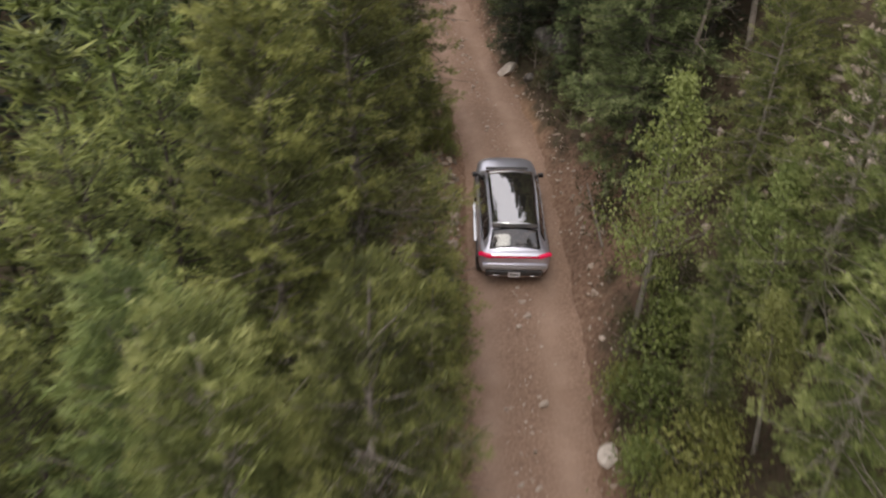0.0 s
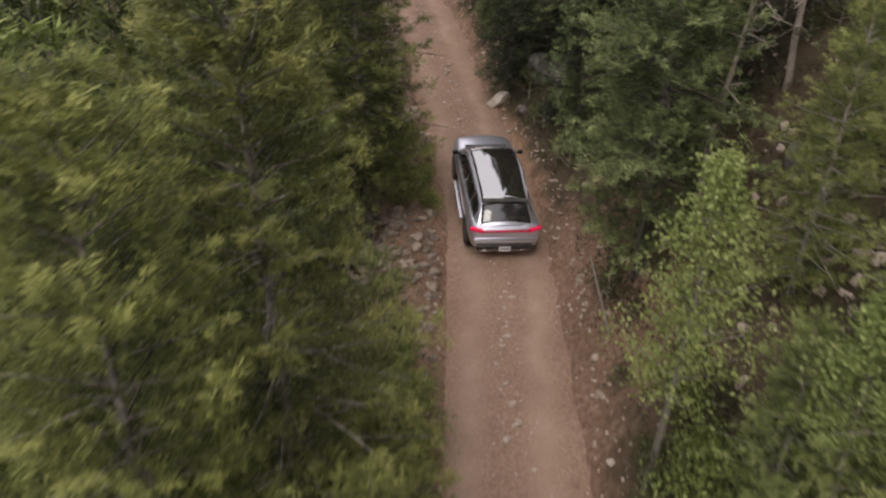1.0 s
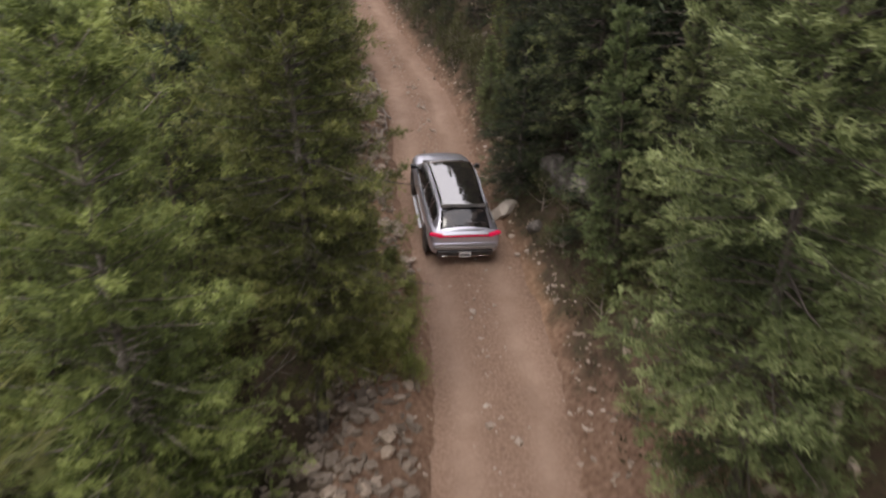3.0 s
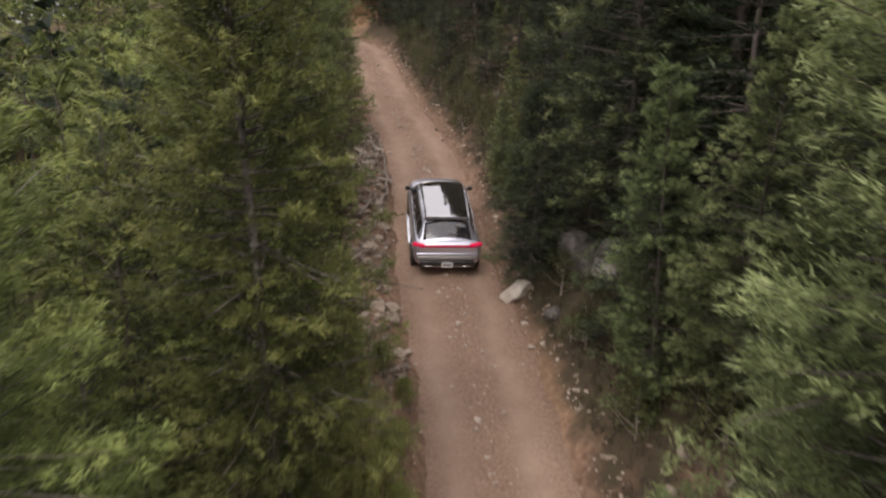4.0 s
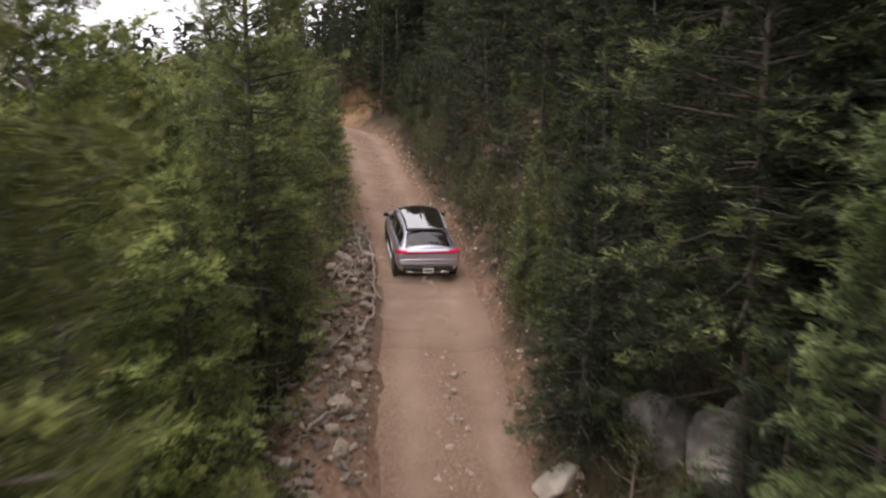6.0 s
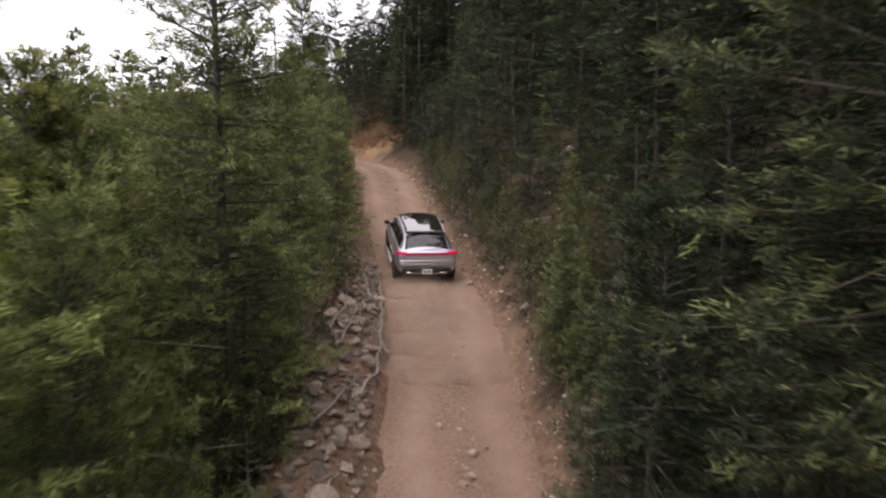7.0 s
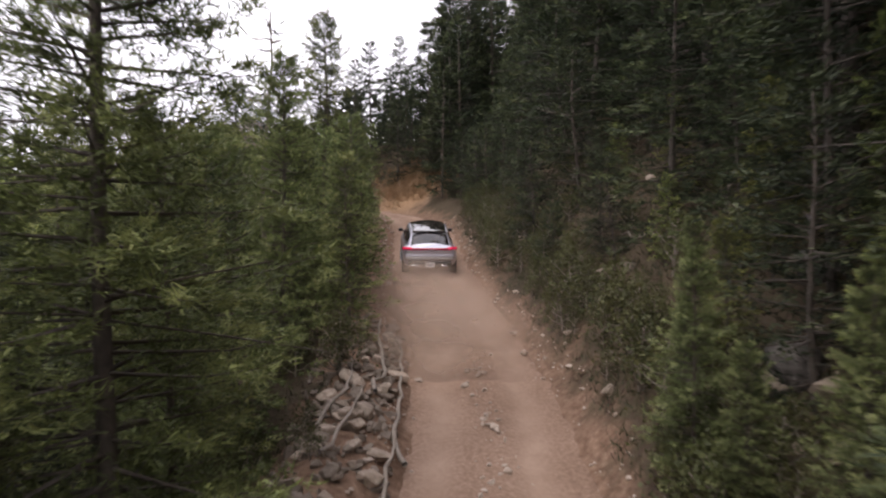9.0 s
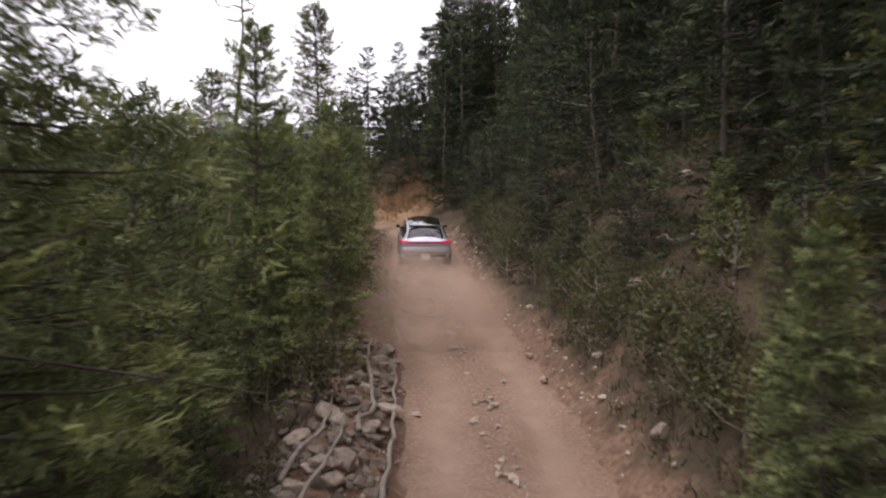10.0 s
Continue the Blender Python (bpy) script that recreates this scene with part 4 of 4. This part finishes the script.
def dry_brush():
    """Ragged dry brush on the ochre bank at the bend."""
    rng = np.random.RandomState(83)
    x, y = rng.normal(-7.0, 1.6, 420), rng.normal(72.0, 0.9, 420)
    d, _ = lateral(x, y)
    x, y = x[d > 1.9], y[d > 1.9]
    base = np.repeat(np.stack([x, y, ground_z(x, y) - 0.03], 1), 16, 0)
    base += rng.normal(0, 0.2, base.shape) * (1, 1, 0)
    lens = rng.uniform(0.2, 0.7, len(base))
    mat = foliage("dry_brush", (0.24, 0.155, 0.085), (0.40, 0.285, 0.17), (0.55, 0.43, 0.30))
    tagged(new("dry_brush", mesh_np("dry_brush", *blades(base, rng.normal(0, 0.6, base.shape) + np.array([0, 0, 0.9]), lens, lens * 0.06, rng, False), mat)), "ragged orange-brown dry brush on the bank at the bend", "undergrowth", kind="stuff")


dry_brush()


def far_forest():
    """Woods on the slopes all round, too far to count."""
    rng = np.random.RandomState(23)
    B, D, L, W = [], [], [], []
    n = 3000
    near = np.arange(n) < 1700
    x = np.where(near, rng.uniform(-75, 60, n), rng.uniform(-170, 150, n))
    y = np.where(near, rng.uniform(-40, 130, n), rng.uniform(-60, 260, n))
    d, _ = lateral(x, y)
    z = ground_z(x, y)
    keep = ((d > 22.5) | (d < -16) | (y > 100) | ((y < 4) & (np.abs(d) > 7)) | ((d > 11) & (y < 20) & (x > 13))) & (np.abs(d) > 5) & ~((x < -6) & (y > 66) & (z > 16))
    for px, py, pz in zip(x[keep], y[keep], z[keep]):
        h, m = rng.uniform(7, 11.5), 64
        g = rng.rand(m) ** 0.8
        a, r = rng.uniform(0, 6.28, m), 2.4 * (1 - g) ** 0.8 * rng.uniform(0.2, 0.8, m)
        o = np.stack([np.cos(a), np.sin(a), np.zeros(m)], 1)
        B.append(np.array([px, py, pz]) + o * r[:, None] + np.outer(g * h, (0, 0, 1)))
        D.append(o + rng.normal(0, 0.35, (m, 3)))
        L.append(rng.uniform(0.6, 1.5, m))
        W.append(rng.uniform(0.2, 0.42, m))
    me = mesh_np("woods", *blades(np.concatenate(B), np.concatenate(D), np.concatenate(L), np.concatenate(W), rng, False), LEAF_FIR)
    tagged(new("woods", me), "dense dark conifer woods on the far slopes", "woods", kind="stuff")


far_forest()


# ---- fallen wood ----
def pole(points, radius, label, category="log"):
    v, t = tube(points, [radius * (1 - 0.5 * k / (len(points) - 1)) for k in range(len(points))], 8)
    tagged(new("fallen_pole", mesh_np("fallen_pole", np.array(v), np.array(t), DEADWOOD, True)), label, category, "fallen wood")


def lying(pts, radius, label, lift=0.05):
    out, rng = [], random.Random(round(pts[0][1] * 10))
    for k in range(4 * (len(pts) - 1) + 1):
        i = min(k // 4, len(pts) - 2)
        f = k / 4 - i
        x = pts[i][0] * (1 - f) + pts[i + 1][0] * f + rng.gauss(0, 0.035)
        y = pts[i][1] * (1 - f) + pts[i + 1][1] * f
        out.append((x, y, float(ground_z(x, y)[0]) + lift + radius + rng.gauss(0, 0.03)))
    pole(out, radius * rng.uniform(0.75, 0.95), label)


lying([(-1.3, 37.2), (-1.62, 38.4), (-1.75, 39.6), (-2.05, 41.0), (-2.4, 42.6)], 0.06, "long crooked grey pole along the rubble", 0.12)
lying([(-2.1, 39.0), (-2.3, 40.6), (-2.75, 42.0), (-3.1, 43.6)], 0.05, "weathered grey branch on the rubble", 0.15)
lying([(-1.45, 34.8), (-1.35, 36.4), (-1.5, 38.0)], 0.05, "curved bleached branch at the road edge", 0.15)
pole([(4.2, 16.35, 1.05), (4.03, 16.9, 1.75), (3.88, 17.5, 2.4)], 0.04, "short bleached pole leaning on the bank")
lying([(-2.3, 36.4), (-2.2, 37.6), (-2.35, 38.9)], 0.045, "bleached stick on the rubble", 0.16)
lying([(-2.7, 37.6), (-2.55, 38.8), (-2.9, 40.2)], 0.04, "thin grey branch on the rubble", 0.15)
lying([(-1.9, 33.2), (-1.7, 34.3), (-1.55, 35.6)], 0.04, "bleached stick on the rubble", 0.15)
lying([(-1.75, 30.2), (-1.35, 31.0), (-1.3, 32.1)], 0.04, "thin grey branch on the rubble", 0.15)
lying([(5.9, 14.0), (5.4, 14.5), (5.0, 15.2), (5.2, 15.8)], 0.04, "crooked grey root on the bank", 0.1)
lying([(3.6, 42.0), (3.1, 43.4), (2.8, 44.6)], 0.06, "fallen grey stem on the slope", 0.1)


# ---- the car ----
def loft(sections, mat, name, levels=2):
    """A body skinned over cross-sections, rounded by subdivision."""
    bm = bmesh.new()
    rings = []
    for ring in sections:
        rings.append([bm.verts.new(p) for p in ring])
    for a, b in zip(rings, rings[1:]):
        for k in range(len(a)):
            bm.faces.new((a[k], a[(k + 1) % len(a)], b[(k + 1) % len(a)], b[k]))
    bm.faces.new(rings[0][::-1])
    bm.faces.new(rings[-1])
    bmesh.ops.recalc_face_normals(bm, faces=bm.faces[:])
    return bm_mesh(name, bm, mat, True)


def body_ring(y, w, zb, zs, zt):
    half = [(0.0, zb), (0.72 * w, zb), (0.95 * w, zb + 0.08), (w, 0.5 * (zb + zs)), (0.975 * w, zs - 0.10), (0.90 * w, zs), (0.6 * w, zt), (0.0, zt + 0.01)]
    right = [(x, y, z) for x, z in half]
    return right + [(-x, y, z) for x, z in half[-2:0:-1]]


PROFILE_Y = [-2.40, -2.28, -2.0, -1.72, -1.2, -0.5, 0.3, 0.85, 1.3, 1.75]
PROFILE_Z = [1.10, 1.19, 1.42, 1.575, 1.64, 1.675, 1.66, 1.575, 1.35, 1.05]
ROOF_W = [0.76, 0.74, 0.68, 0.635, 0.635, 0.66, 0.68, 0.695, 0.73, 0.78]
BELT_W = [0.80, 0.81, 0.825, 0.845, 0.875, 0.90, 0.905, 0.90, 0.88, 0.86]


def curve_at(y, values):
    ys = np.linspace(-2.4, 1.75, 155)
    v = np.interp(ys, PROFILE_Y, values)
    pad = np.r_[np.full(6, v[0]), v, np.full(6, v[-1])]
    v = 0.5 * v + 0.5 * np.convolve(pad, np.ones(13) / 13, "valid")
    return float(np.interp(y, ys, v))


def cabin_point(y, u, lift=0.0):
    """A point on the cabin's skin: u from -1 (left waist) over the roof to 1 (right waist)."""
    zr, wr, wb = curve_at(y, PROFILE_Z), curve_at(y, ROOF_W), curve_at(y, BELT_W)
    zb = min(1.04 + 0.02 * max(0, -y), zr - 0.01)
    a = abs(u)
    if a < 0.55:
        f = a / 0.55
        x, z, nx, nz = wr * f, zr - 0.10 * f ** 2, 0.2 * f, 1.0
    else:
        f = (a - 0.55) / 0.45
        x, z, nx, nz = wr + (wb - wr) * f ** 0.85, (zr - 0.10) + (zb - zr + 0.10) * f, 0.9, 0.4
    return (math.copysign(x + lift * nx, u) if u else 0.0, y, z + lift * nz)


def cabin_patch(name, y0, y1, u0, u1, lift, mat, ny=14, nu=12, slant=(0, 0)):
    """A panel that follows the skin, with a thin turned-in edge."""
    bm = bmesh.new()
    rows = []
    for i in range(ny + 1):
        row = []
        for j in range(nu + 1):
            u = u0 + (u1 - u0) * j / nu
            side = j / nu
            a, b = y0 + slant[0] * side, y1 + slant[1] * side
            row.append(bm.verts.new(cabin_point(a + (b - a) * i / ny, u, lift)))
        rows.append(row)
    for a, b in zip(rows, rows[1:]):
        for k in range(nu):
            bm.faces.new((a[k], a[k + 1], b[k + 1], b[k]))
    rim = [e for e in bm.edges if e.is_boundary]
    made = bmesh.ops.extrude_edge_only(bm, edges=rim)["geom"]
    for v in made:
        if isinstance(v, bmesh.types.BMVert):
            v.co.z -= 0.02
            v.co.x *= 0.985
    bmesh.ops.recalc_face_normals(bm, faces=bm.faces[:])
    return bm_mesh(name, bm, mat, True)


def wheel_meshes():
    bm = bmesh.new()
    prof = [(-0.10, 0.26), (-0.125, 0.30), (-0.125, 0.35), (-0.10, 0.375), (0.10, 0.375), (0.125, 0.35), (0.125, 0.30), (0.10, 0.26)]
    n = 28
    rings = [[bm.verts.new((x, r * math.cos(2 * math.pi * k / n), r * math.sin(2 * math.pi * k / n))) for x, r in prof] for k in range(n)]
    for k in range(n):
        a, b = rings[k], rings[(k + 1) % n]
        for j in range(len(prof)):
            bm.faces.new((a[j], a[(j + 1) % len(prof)], b[(j + 1) % len(prof)], b[j]))
    bmesh.ops.recalc_face_normals(bm, faces=bm.faces[:])
    tyre = bm_mesh("wheel", bm, RUBBER, True)
    bm = bmesh.new()
    bmesh.ops.create_cone(bm, cap_ends=True, segments=20, radius1=0.09, radius2=0.07, depth=0.2, matrix=Matrix.Rotation(radians(90), 4, "Y"))
    for k in range(5):
        spoke = bmesh.ops.create_cube(bm, size=1, matrix=Matrix.Rotation(2 * math.pi * k / 5, 4, "X") @ Matrix.Translation((0, 0, 0.16)) @ Matrix.Diagonal((0.16, 0.07, 0.24, 1)))
    return tyre, bm_mesh("rim", bm, CHROME)


def build_car():
    car = new("car")
    rings = [body_ring(*r) for r in ((-2.50, 0.78, 0.46, 0.97, 0.99), (-2.47, 0.90, 0.41, 1.03, 1.06), (-2.38, 0.945, 0.37, 1.08, 1.11), (-2.22, 0.965, 0.33, 1.11, 1.14), (-1.5, 0.985, 0.28, 1.08, 1.10),
                                      (-0.4, 0.965, 0.26, 1.03, 1.06), (0.7, 0.965, 0.26, 1.02, 1.05), (1.45, 0.98, 0.28, 1.01, 1.07), (2.05, 0.965, 0.30, 0.96, 1.05), (2.55, 0.91, 0.32, 0.87, 0.97),
                                      (2.78, 0.82, 0.34, 0.76, 0.81), (2.86, 0.62, 0.40, 0.64, 0.67))]
    body = part("body", loft(rings, PAINT, "body"), car, "dusty silver painted body")
    mod = body.modifiers.new("round", "SUBSURF")
    mod.levels = mod.render_levels = 2
    part("cabin", cabin_patch("cabin", -2.38, 1.74, -1.0, 1.0, 0.0, PAINT, 60, 48), car, "silver roof frame and pillars")
    part("roof_glass", cabin_patch("roof_glass", -1.74, 0.76, -0.525, 0.525, 0.008, GLASS_ROOF, 24, 16), car, "black panoramic glass roof reflecting the sky")
    part("windscreen", cabin_patch("windscreen", 0.80, 1.68, -0.525, 0.525, 0.007, GLASS_ROOF, 14, 14), car, "dark windscreen")
    part("rear_window", cabin_patch("rear_window", -2.28, -1.83, -0.51, 0.51, 0.008, GLASS_REAR, 10, 14), car, "dark sloping rear window")
    part("spoiler", bm_mesh("spoiler", box(1.22, 0.17, 0.035, (0, -1.80, 1.545), 0.012, 3), RUBBER, True), car, "black roof spoiler")
    part("wiper", bm_mesh("wiper", box(0.34, 0.025, 0.02, (0.18, -2.22, 1.265), 0.006), TRIM), car)
    part("cowl", bm_mesh("cowl", box(1.30, 0.10, 0.03, (0, 1.76, 1.065), 0.01), TRIM), car, "black cowl below the windscreen")
    for s in (-1, 1):
        a, b = (0.62, 0.95) if s > 0 else (-0.62, -0.95)
        part("window_surround", cabin_patch("window_surround", -1.92, 0.95, 0.60 * s, 0.965 * s, 0.004, TRIM, 16, 6, (0, 0.5)), car, "black window surround")
        for y0, y1, sl in ((-0.20, 0.85, (0, 0.50)), (-1.22, -0.26, (0.02, 0.0)), (-1.85, -1.28, (0.0, 0.0))):
            part("side_window", cabin_patch("side_window", y0, y1, a, b, 0.008, GLASS_SIDE, 10, 6, sl), car, "dark side window")
        part("roof_rail", mesh_np("roof_rail", *[np.array(q) for q in tube([cabin_point(y, s * 0.57, 0.02) for y in (-1.6, -1.3, -0.6, 0.2, 0.6)], [0.008, 0.014, 0.014, 0.014, 0.008], 8)], CHROME, True), car, "bright roof rail")
        part("window_strip", mesh_np("window_strip", *[np.array(q) for q in tube([cabin_point(y, s * 0.985, 0.012) for y in (-1.9, -1.4, -0.7, 0.0, 0.8, 1.45)], [0.012] * 6, 6)], CHROME, True), car, "bright strip along the waist")
        mirror = part("wing_mirror", bm_mesh("wing_mirror", box(0.17, 0.12, 0.13, (s * 1.0, 1.32, 1.12), 0.04, 3), TRIM, True), car, "black wing mirror")
        part("mirror_glass", bm_mesh("mirror_glass", box(0.14, 0.012, 0.10, (s * 1.0, 1.258, 1.12), 0.004), GLASS_SIDE), mirror)
        part("mirror_foot", bm_mesh("mirror_foot", box(0.14, 0.06, 0.05, (s * 0.91, 1.34, 1.08), 0.015), TRIM), mirror)
        part("running_board", bm_mesh("running_board", box(0.10, 1.9, 0.04, (s * 1.0, 0.0, 0.32), 0.015, 2), CHROME), car, "bright aluminium running board")
        lamp = part("tail_lamp", bm_mesh("tail_lamp", box(0.36, 0.12, 0.10, (0, 0, 0), 0.03, 3), LAMP_RED, True), car, "lit red corner lamp")
        lamp.matrix_basis = pose(s * 0.79, -2.40, 1.03, -12, 0, s * 24)
        part("head_lamp", bm_mesh("head_lamp", box(0.30, 0.16, 0.09, (s * 0.64, 2.62, 0.70), 0.04, 3), LAMP_CLEAR, True), car, "slim clear headlamp")
        part("tailpipe_trim", bm_mesh("tailpipe_trim", box(0.26, 0.05, 0.05, (s * 0.52, -2.535, 0.43), 0.02, 2), CHROME, True), car, "bright bumper trim")
        for y in (-1.58, 1.60):
            bm = bmesh.new()
            bmesh.ops.create_cone(bm, cap_ends=True, segments=32, radius1=0.43, radius2=0.43, depth=0.04, matrix=Matrix.Translation((s * 0.962, y, 0.40)) @ Matrix.Rotation(radians(90), 4, "Y"))
            part("wheel_arch", bm_mesh("wheel_arch", bm, TRIM), car, "black wheel arch")
    part("light_bar", bm_mesh("light_bar", box(1.40, 0.05, 0.07, (0, -2.475, 1.02), 0.02, 2), LAMP_DARK, True), car, "dark red light bar across the tailgate")
    part("light_line", bm_mesh("light_line", box(1.36, 0.02, 0.018, (0, -2.503, 1.03), 0.006, 2), LAMP_RED, True), car, "thin lit red line in the light bar")
    part("bumper_crease", bm_mesh("bumper_crease", box(1.74, 0.06, 0.045, (0, -2.515, 0.80), 0.02, 3), PAINT, True), car, "pale crease across the rear bumper")
    part("bumper", bm_mesh("bumper", box(1.72, 0.10, 0.13, (0, -2.49, 0.68), 0.045, 3), PAINT_LOW, True), car, "dusty silver bumper bar with the ground's dark reflection in its colour")
    part("diffuser", bm_mesh("diffuser", box(1.54, 0.16, 0.19, (0, -2.475, 0.50), 0.05, 3), TRIM, True), car, "black lower bumper insert")
    part("skid_plate", bm_mesh("skid_plate", box(1.30, 0.10, 0.06, (0, -2.47, 0.40), 0.025, 3), CHROME, True), car, "bright skid plate")
    plate = part("number_plate", bm_mesh("number_plate", box(0.32, 0.015, 0.16, (0, -2.55, 0.47), 0.005), PLATE), car, "white number plate with plain bars")
    for k in range(5):
        part("bar", bm_mesh("bar", box(0.032, 0.006, 0.07, (-0.1 + 0.05 * k, -2.56, 0.47), 0), TRIM), plate)
    tyre, rim = wheel_meshes()
    wheels = []
    for x, y in ((-0.87, 1.60), (0.87, 1.60), (-0.87, -1.58), (0.87, -1.58)):
        w = part("wheel", tyre, car, "dusty black tyre on a bright alloy rim")
        w.location = (x, y, 0.375)
        part("rim", rim, w, "bright alloy rim")
        wheels.append(w)
    tagged(car, "silver electric off-road car with black glass roof and lit tail lamps", "car")
    return car, wheels


CAR, WHEELS = build_car()


def dust_material():
    """Thin tan dust, densest in the middle of each puff."""
    m, n, l, p = material("road_dust", 1.0)
    p.inputs["Base Color"].default_value = (0.54, 0.405, 0.32, 1)
    p.inputs["Specular IOR Level"].default_value = 0.0
    tc = n.new("ShaderNodeTexCoord")
    flat = n.new("ShaderNodeVectorMath")
    flat.operation = "MULTIPLY"
    flat.inputs[1].default_value = (1.0, 0.0, 1.0)
    l.new(tc.outputs["Object"], flat.inputs[0])
    size = n.new("ShaderNodeVectorMath")
    size.operation = "LENGTH"
    l.new(flat.outputs[0], size.inputs[0])
    fall = n.new("ShaderNodeMapRange")
    fall.interpolation_type = "SMOOTHERSTEP"
    fall.inputs[1].default_value, fall.inputs[2].default_value = 0.0, 1.0
    fall.inputs[3].default_value, fall.inputs[4].default_value = 1.0, 0.0
    l.new(size.outputs["Value"], fall.inputs[0])
    cloud = noise_tex(n, l, 2.2, 4.0)
    curl = n.new("ShaderNodeMapRange")
    curl.inputs[1].default_value, curl.inputs[2].default_value = 0.32, 0.7
    curl.inputs[3].default_value, curl.inputs[4].default_value = 0.16, 0.72
    l.new(cloud.outputs[0], curl.inputs[0])
    thick = n.new("ShaderNodeMath")
    thick.operation = "MULTIPLY"
    l.new(fall.outputs[0], thick.inputs[0])
    l.new(curl.outputs[0], thick.inputs[1])
    l.new(thick.outputs[0], p.inputs["Alpha"])
    return m


def build_dust():
    """Puffs of dust that trail the car: bowl-shaped pieces, one behind the other."""
    mat, puffs = dust_material(), []
    rng = random.Random(3)
    for k in range(5):
        bm = bmesh.new()
        bmesh.ops.create_grid(bm, x_segments=12, y_segments=8, size=1.0, matrix=Matrix.Rotation(radians(90), 4, "X"))
        for v in bm.verts:
            v.co.y = 0.35 * (v.co.x ** 2 + v.co.z ** 2) + 0.12 * noise.noise(v.co * 2.0 + Vector((k, 0, 0)))
        ob = new("dust_puff", bm_mesh("dust_puff", bm, mat, True))
        lag = 0.25 + 0.5 * k
        grow = 0.62 + 0.13 * k
        ob.scale = (2.05 * grow + 0.5, 1.0, 1.4 * grow)
        tagged(ob, "thin tan dust hanging behind the moving car", "dust", "dust behind the car")
        puffs.append((ob, lag, rng.uniform(-0.45, 0.25), 0.2 + 0.72 * grow))
    return puffs


DUST = build_dust()
# seconds, x, y and heading of the car
DRIVE = [(0.0, 1.88, 18.39, -1.0), (0.5, 1.98, 20.65, 1.6), (1.0, 2.01, 22.75, 5.2), (1.5, 1.88, 24.5, 8.0), (2.0, 1.62, 26.0, 9.4), (2.5, 1.36, 27.6, 10.0), (3.0, 1.12, 29.4, 9.0), (3.5, 0.87, 31.3, 6.8),
         (4.0, 0.61, 33.24, 5.7), (4.5, 0.39, 35.25, 6.4), (5.0, 0.15, 37.35, 7.5), (5.5, -0.15, 39.42, 9.2), (6.0, -0.55, 41.55, 11.0), (6.5, -1.0, 43.5, 12.2), (7.0, -1.48, 45.4, 12.9), (7.5, -2.02, 47.35, 13.0),
         (8.0, -2.58, 49.46, 12.7), (8.5, -3.09, 51.55, 12.3), (9.0, -3.58, 53.65, 12.0), (9.5, -4.0, 55.63, 11.9), (10.0, -4.38, 57.45, 12.2)]


def motions():
    rows, way, last = [], 0.0, None
    for t, x, y, turn in DRIVE:
        z0, z1 = float(along(y - 1.55)[1]), float(along(y + 1.55)[1])
        climb = math.degrees(math.atan2(z1 - z0, 3.1))
        climb += np.interp(t, [0, 2.5, 5], [2.5, 3.0, 0.0])
        y += float(np.interp(t, [0, 5, 7], [0.22, 0.16, 0.0]))
        x -= float(np.interp(t, [1, 2, 3, 4], [0.0, 0.06, 0.06, 0.0]))
        rows.append((t, pose(x, y, 0.5 * (z0 + z1) - 0.04 + np.interp(t, [0, 2.5, 5], [0.12, 0.16, 0.0]), climb, float(np.interp(t, [0, 1, 2, 2.7, 4, 6], [1.0, 2.0, 2.6, 2.5, 1.0, 0.5])), turn)))
    walk(CAR, rows)
    times, xs, ys = zip(*[(r[0], r[1], r[2]) for r in DRIVE])
    for puff, lag, side, height in DUST:
        drift = []
        for k in range(21):
            t = k / 2
            late = lag * float(np.interp(t, [0, 4.0, 9.0, 10], [0.10, 0.14, 1.0, 1.05]))
            y = float(np.interp(t - late, times, ys)) + 4.4 * min(0.0, t - late) - float(np.interp(t, [0, 4.6, 7.0], [0.4, 0.5, 3.2]))
            x = float(np.interp(t - late, times, xs)) + side * late + 0.35 * min(1.0, late)
            z = float(along(y)[1]) + height * float(np.interp(t, [0, 3.5, 9], [0.0, 0.2, 1.0])) - float(np.interp(t, [0, 4.5, 7.5], [1.3, 1.1, 0.2]))
            drift.append((t, pose(x, y, z, 0, 0, 6)))
        walk(puff, drift)
    for w in WHEELS:
        at, spins = w.location.copy(), []
        for k in range(101):
            t = k / 10
            y = np.interp(t, [r[0] for r in DRIVE], [r[2] for r in DRIVE])
            x = np.interp(t, [r[0] for r in DRIVE], [r[1] for r in DRIVE])
            way += 0 if last is None else math.hypot(x - last[0], y - last[1])
            last = (x, y)
            spins.append((t, pose(*at, -math.degrees(way / 0.375), 0, 0)))
        way, last = 0.0, None
        walk(w, spins)


motions()
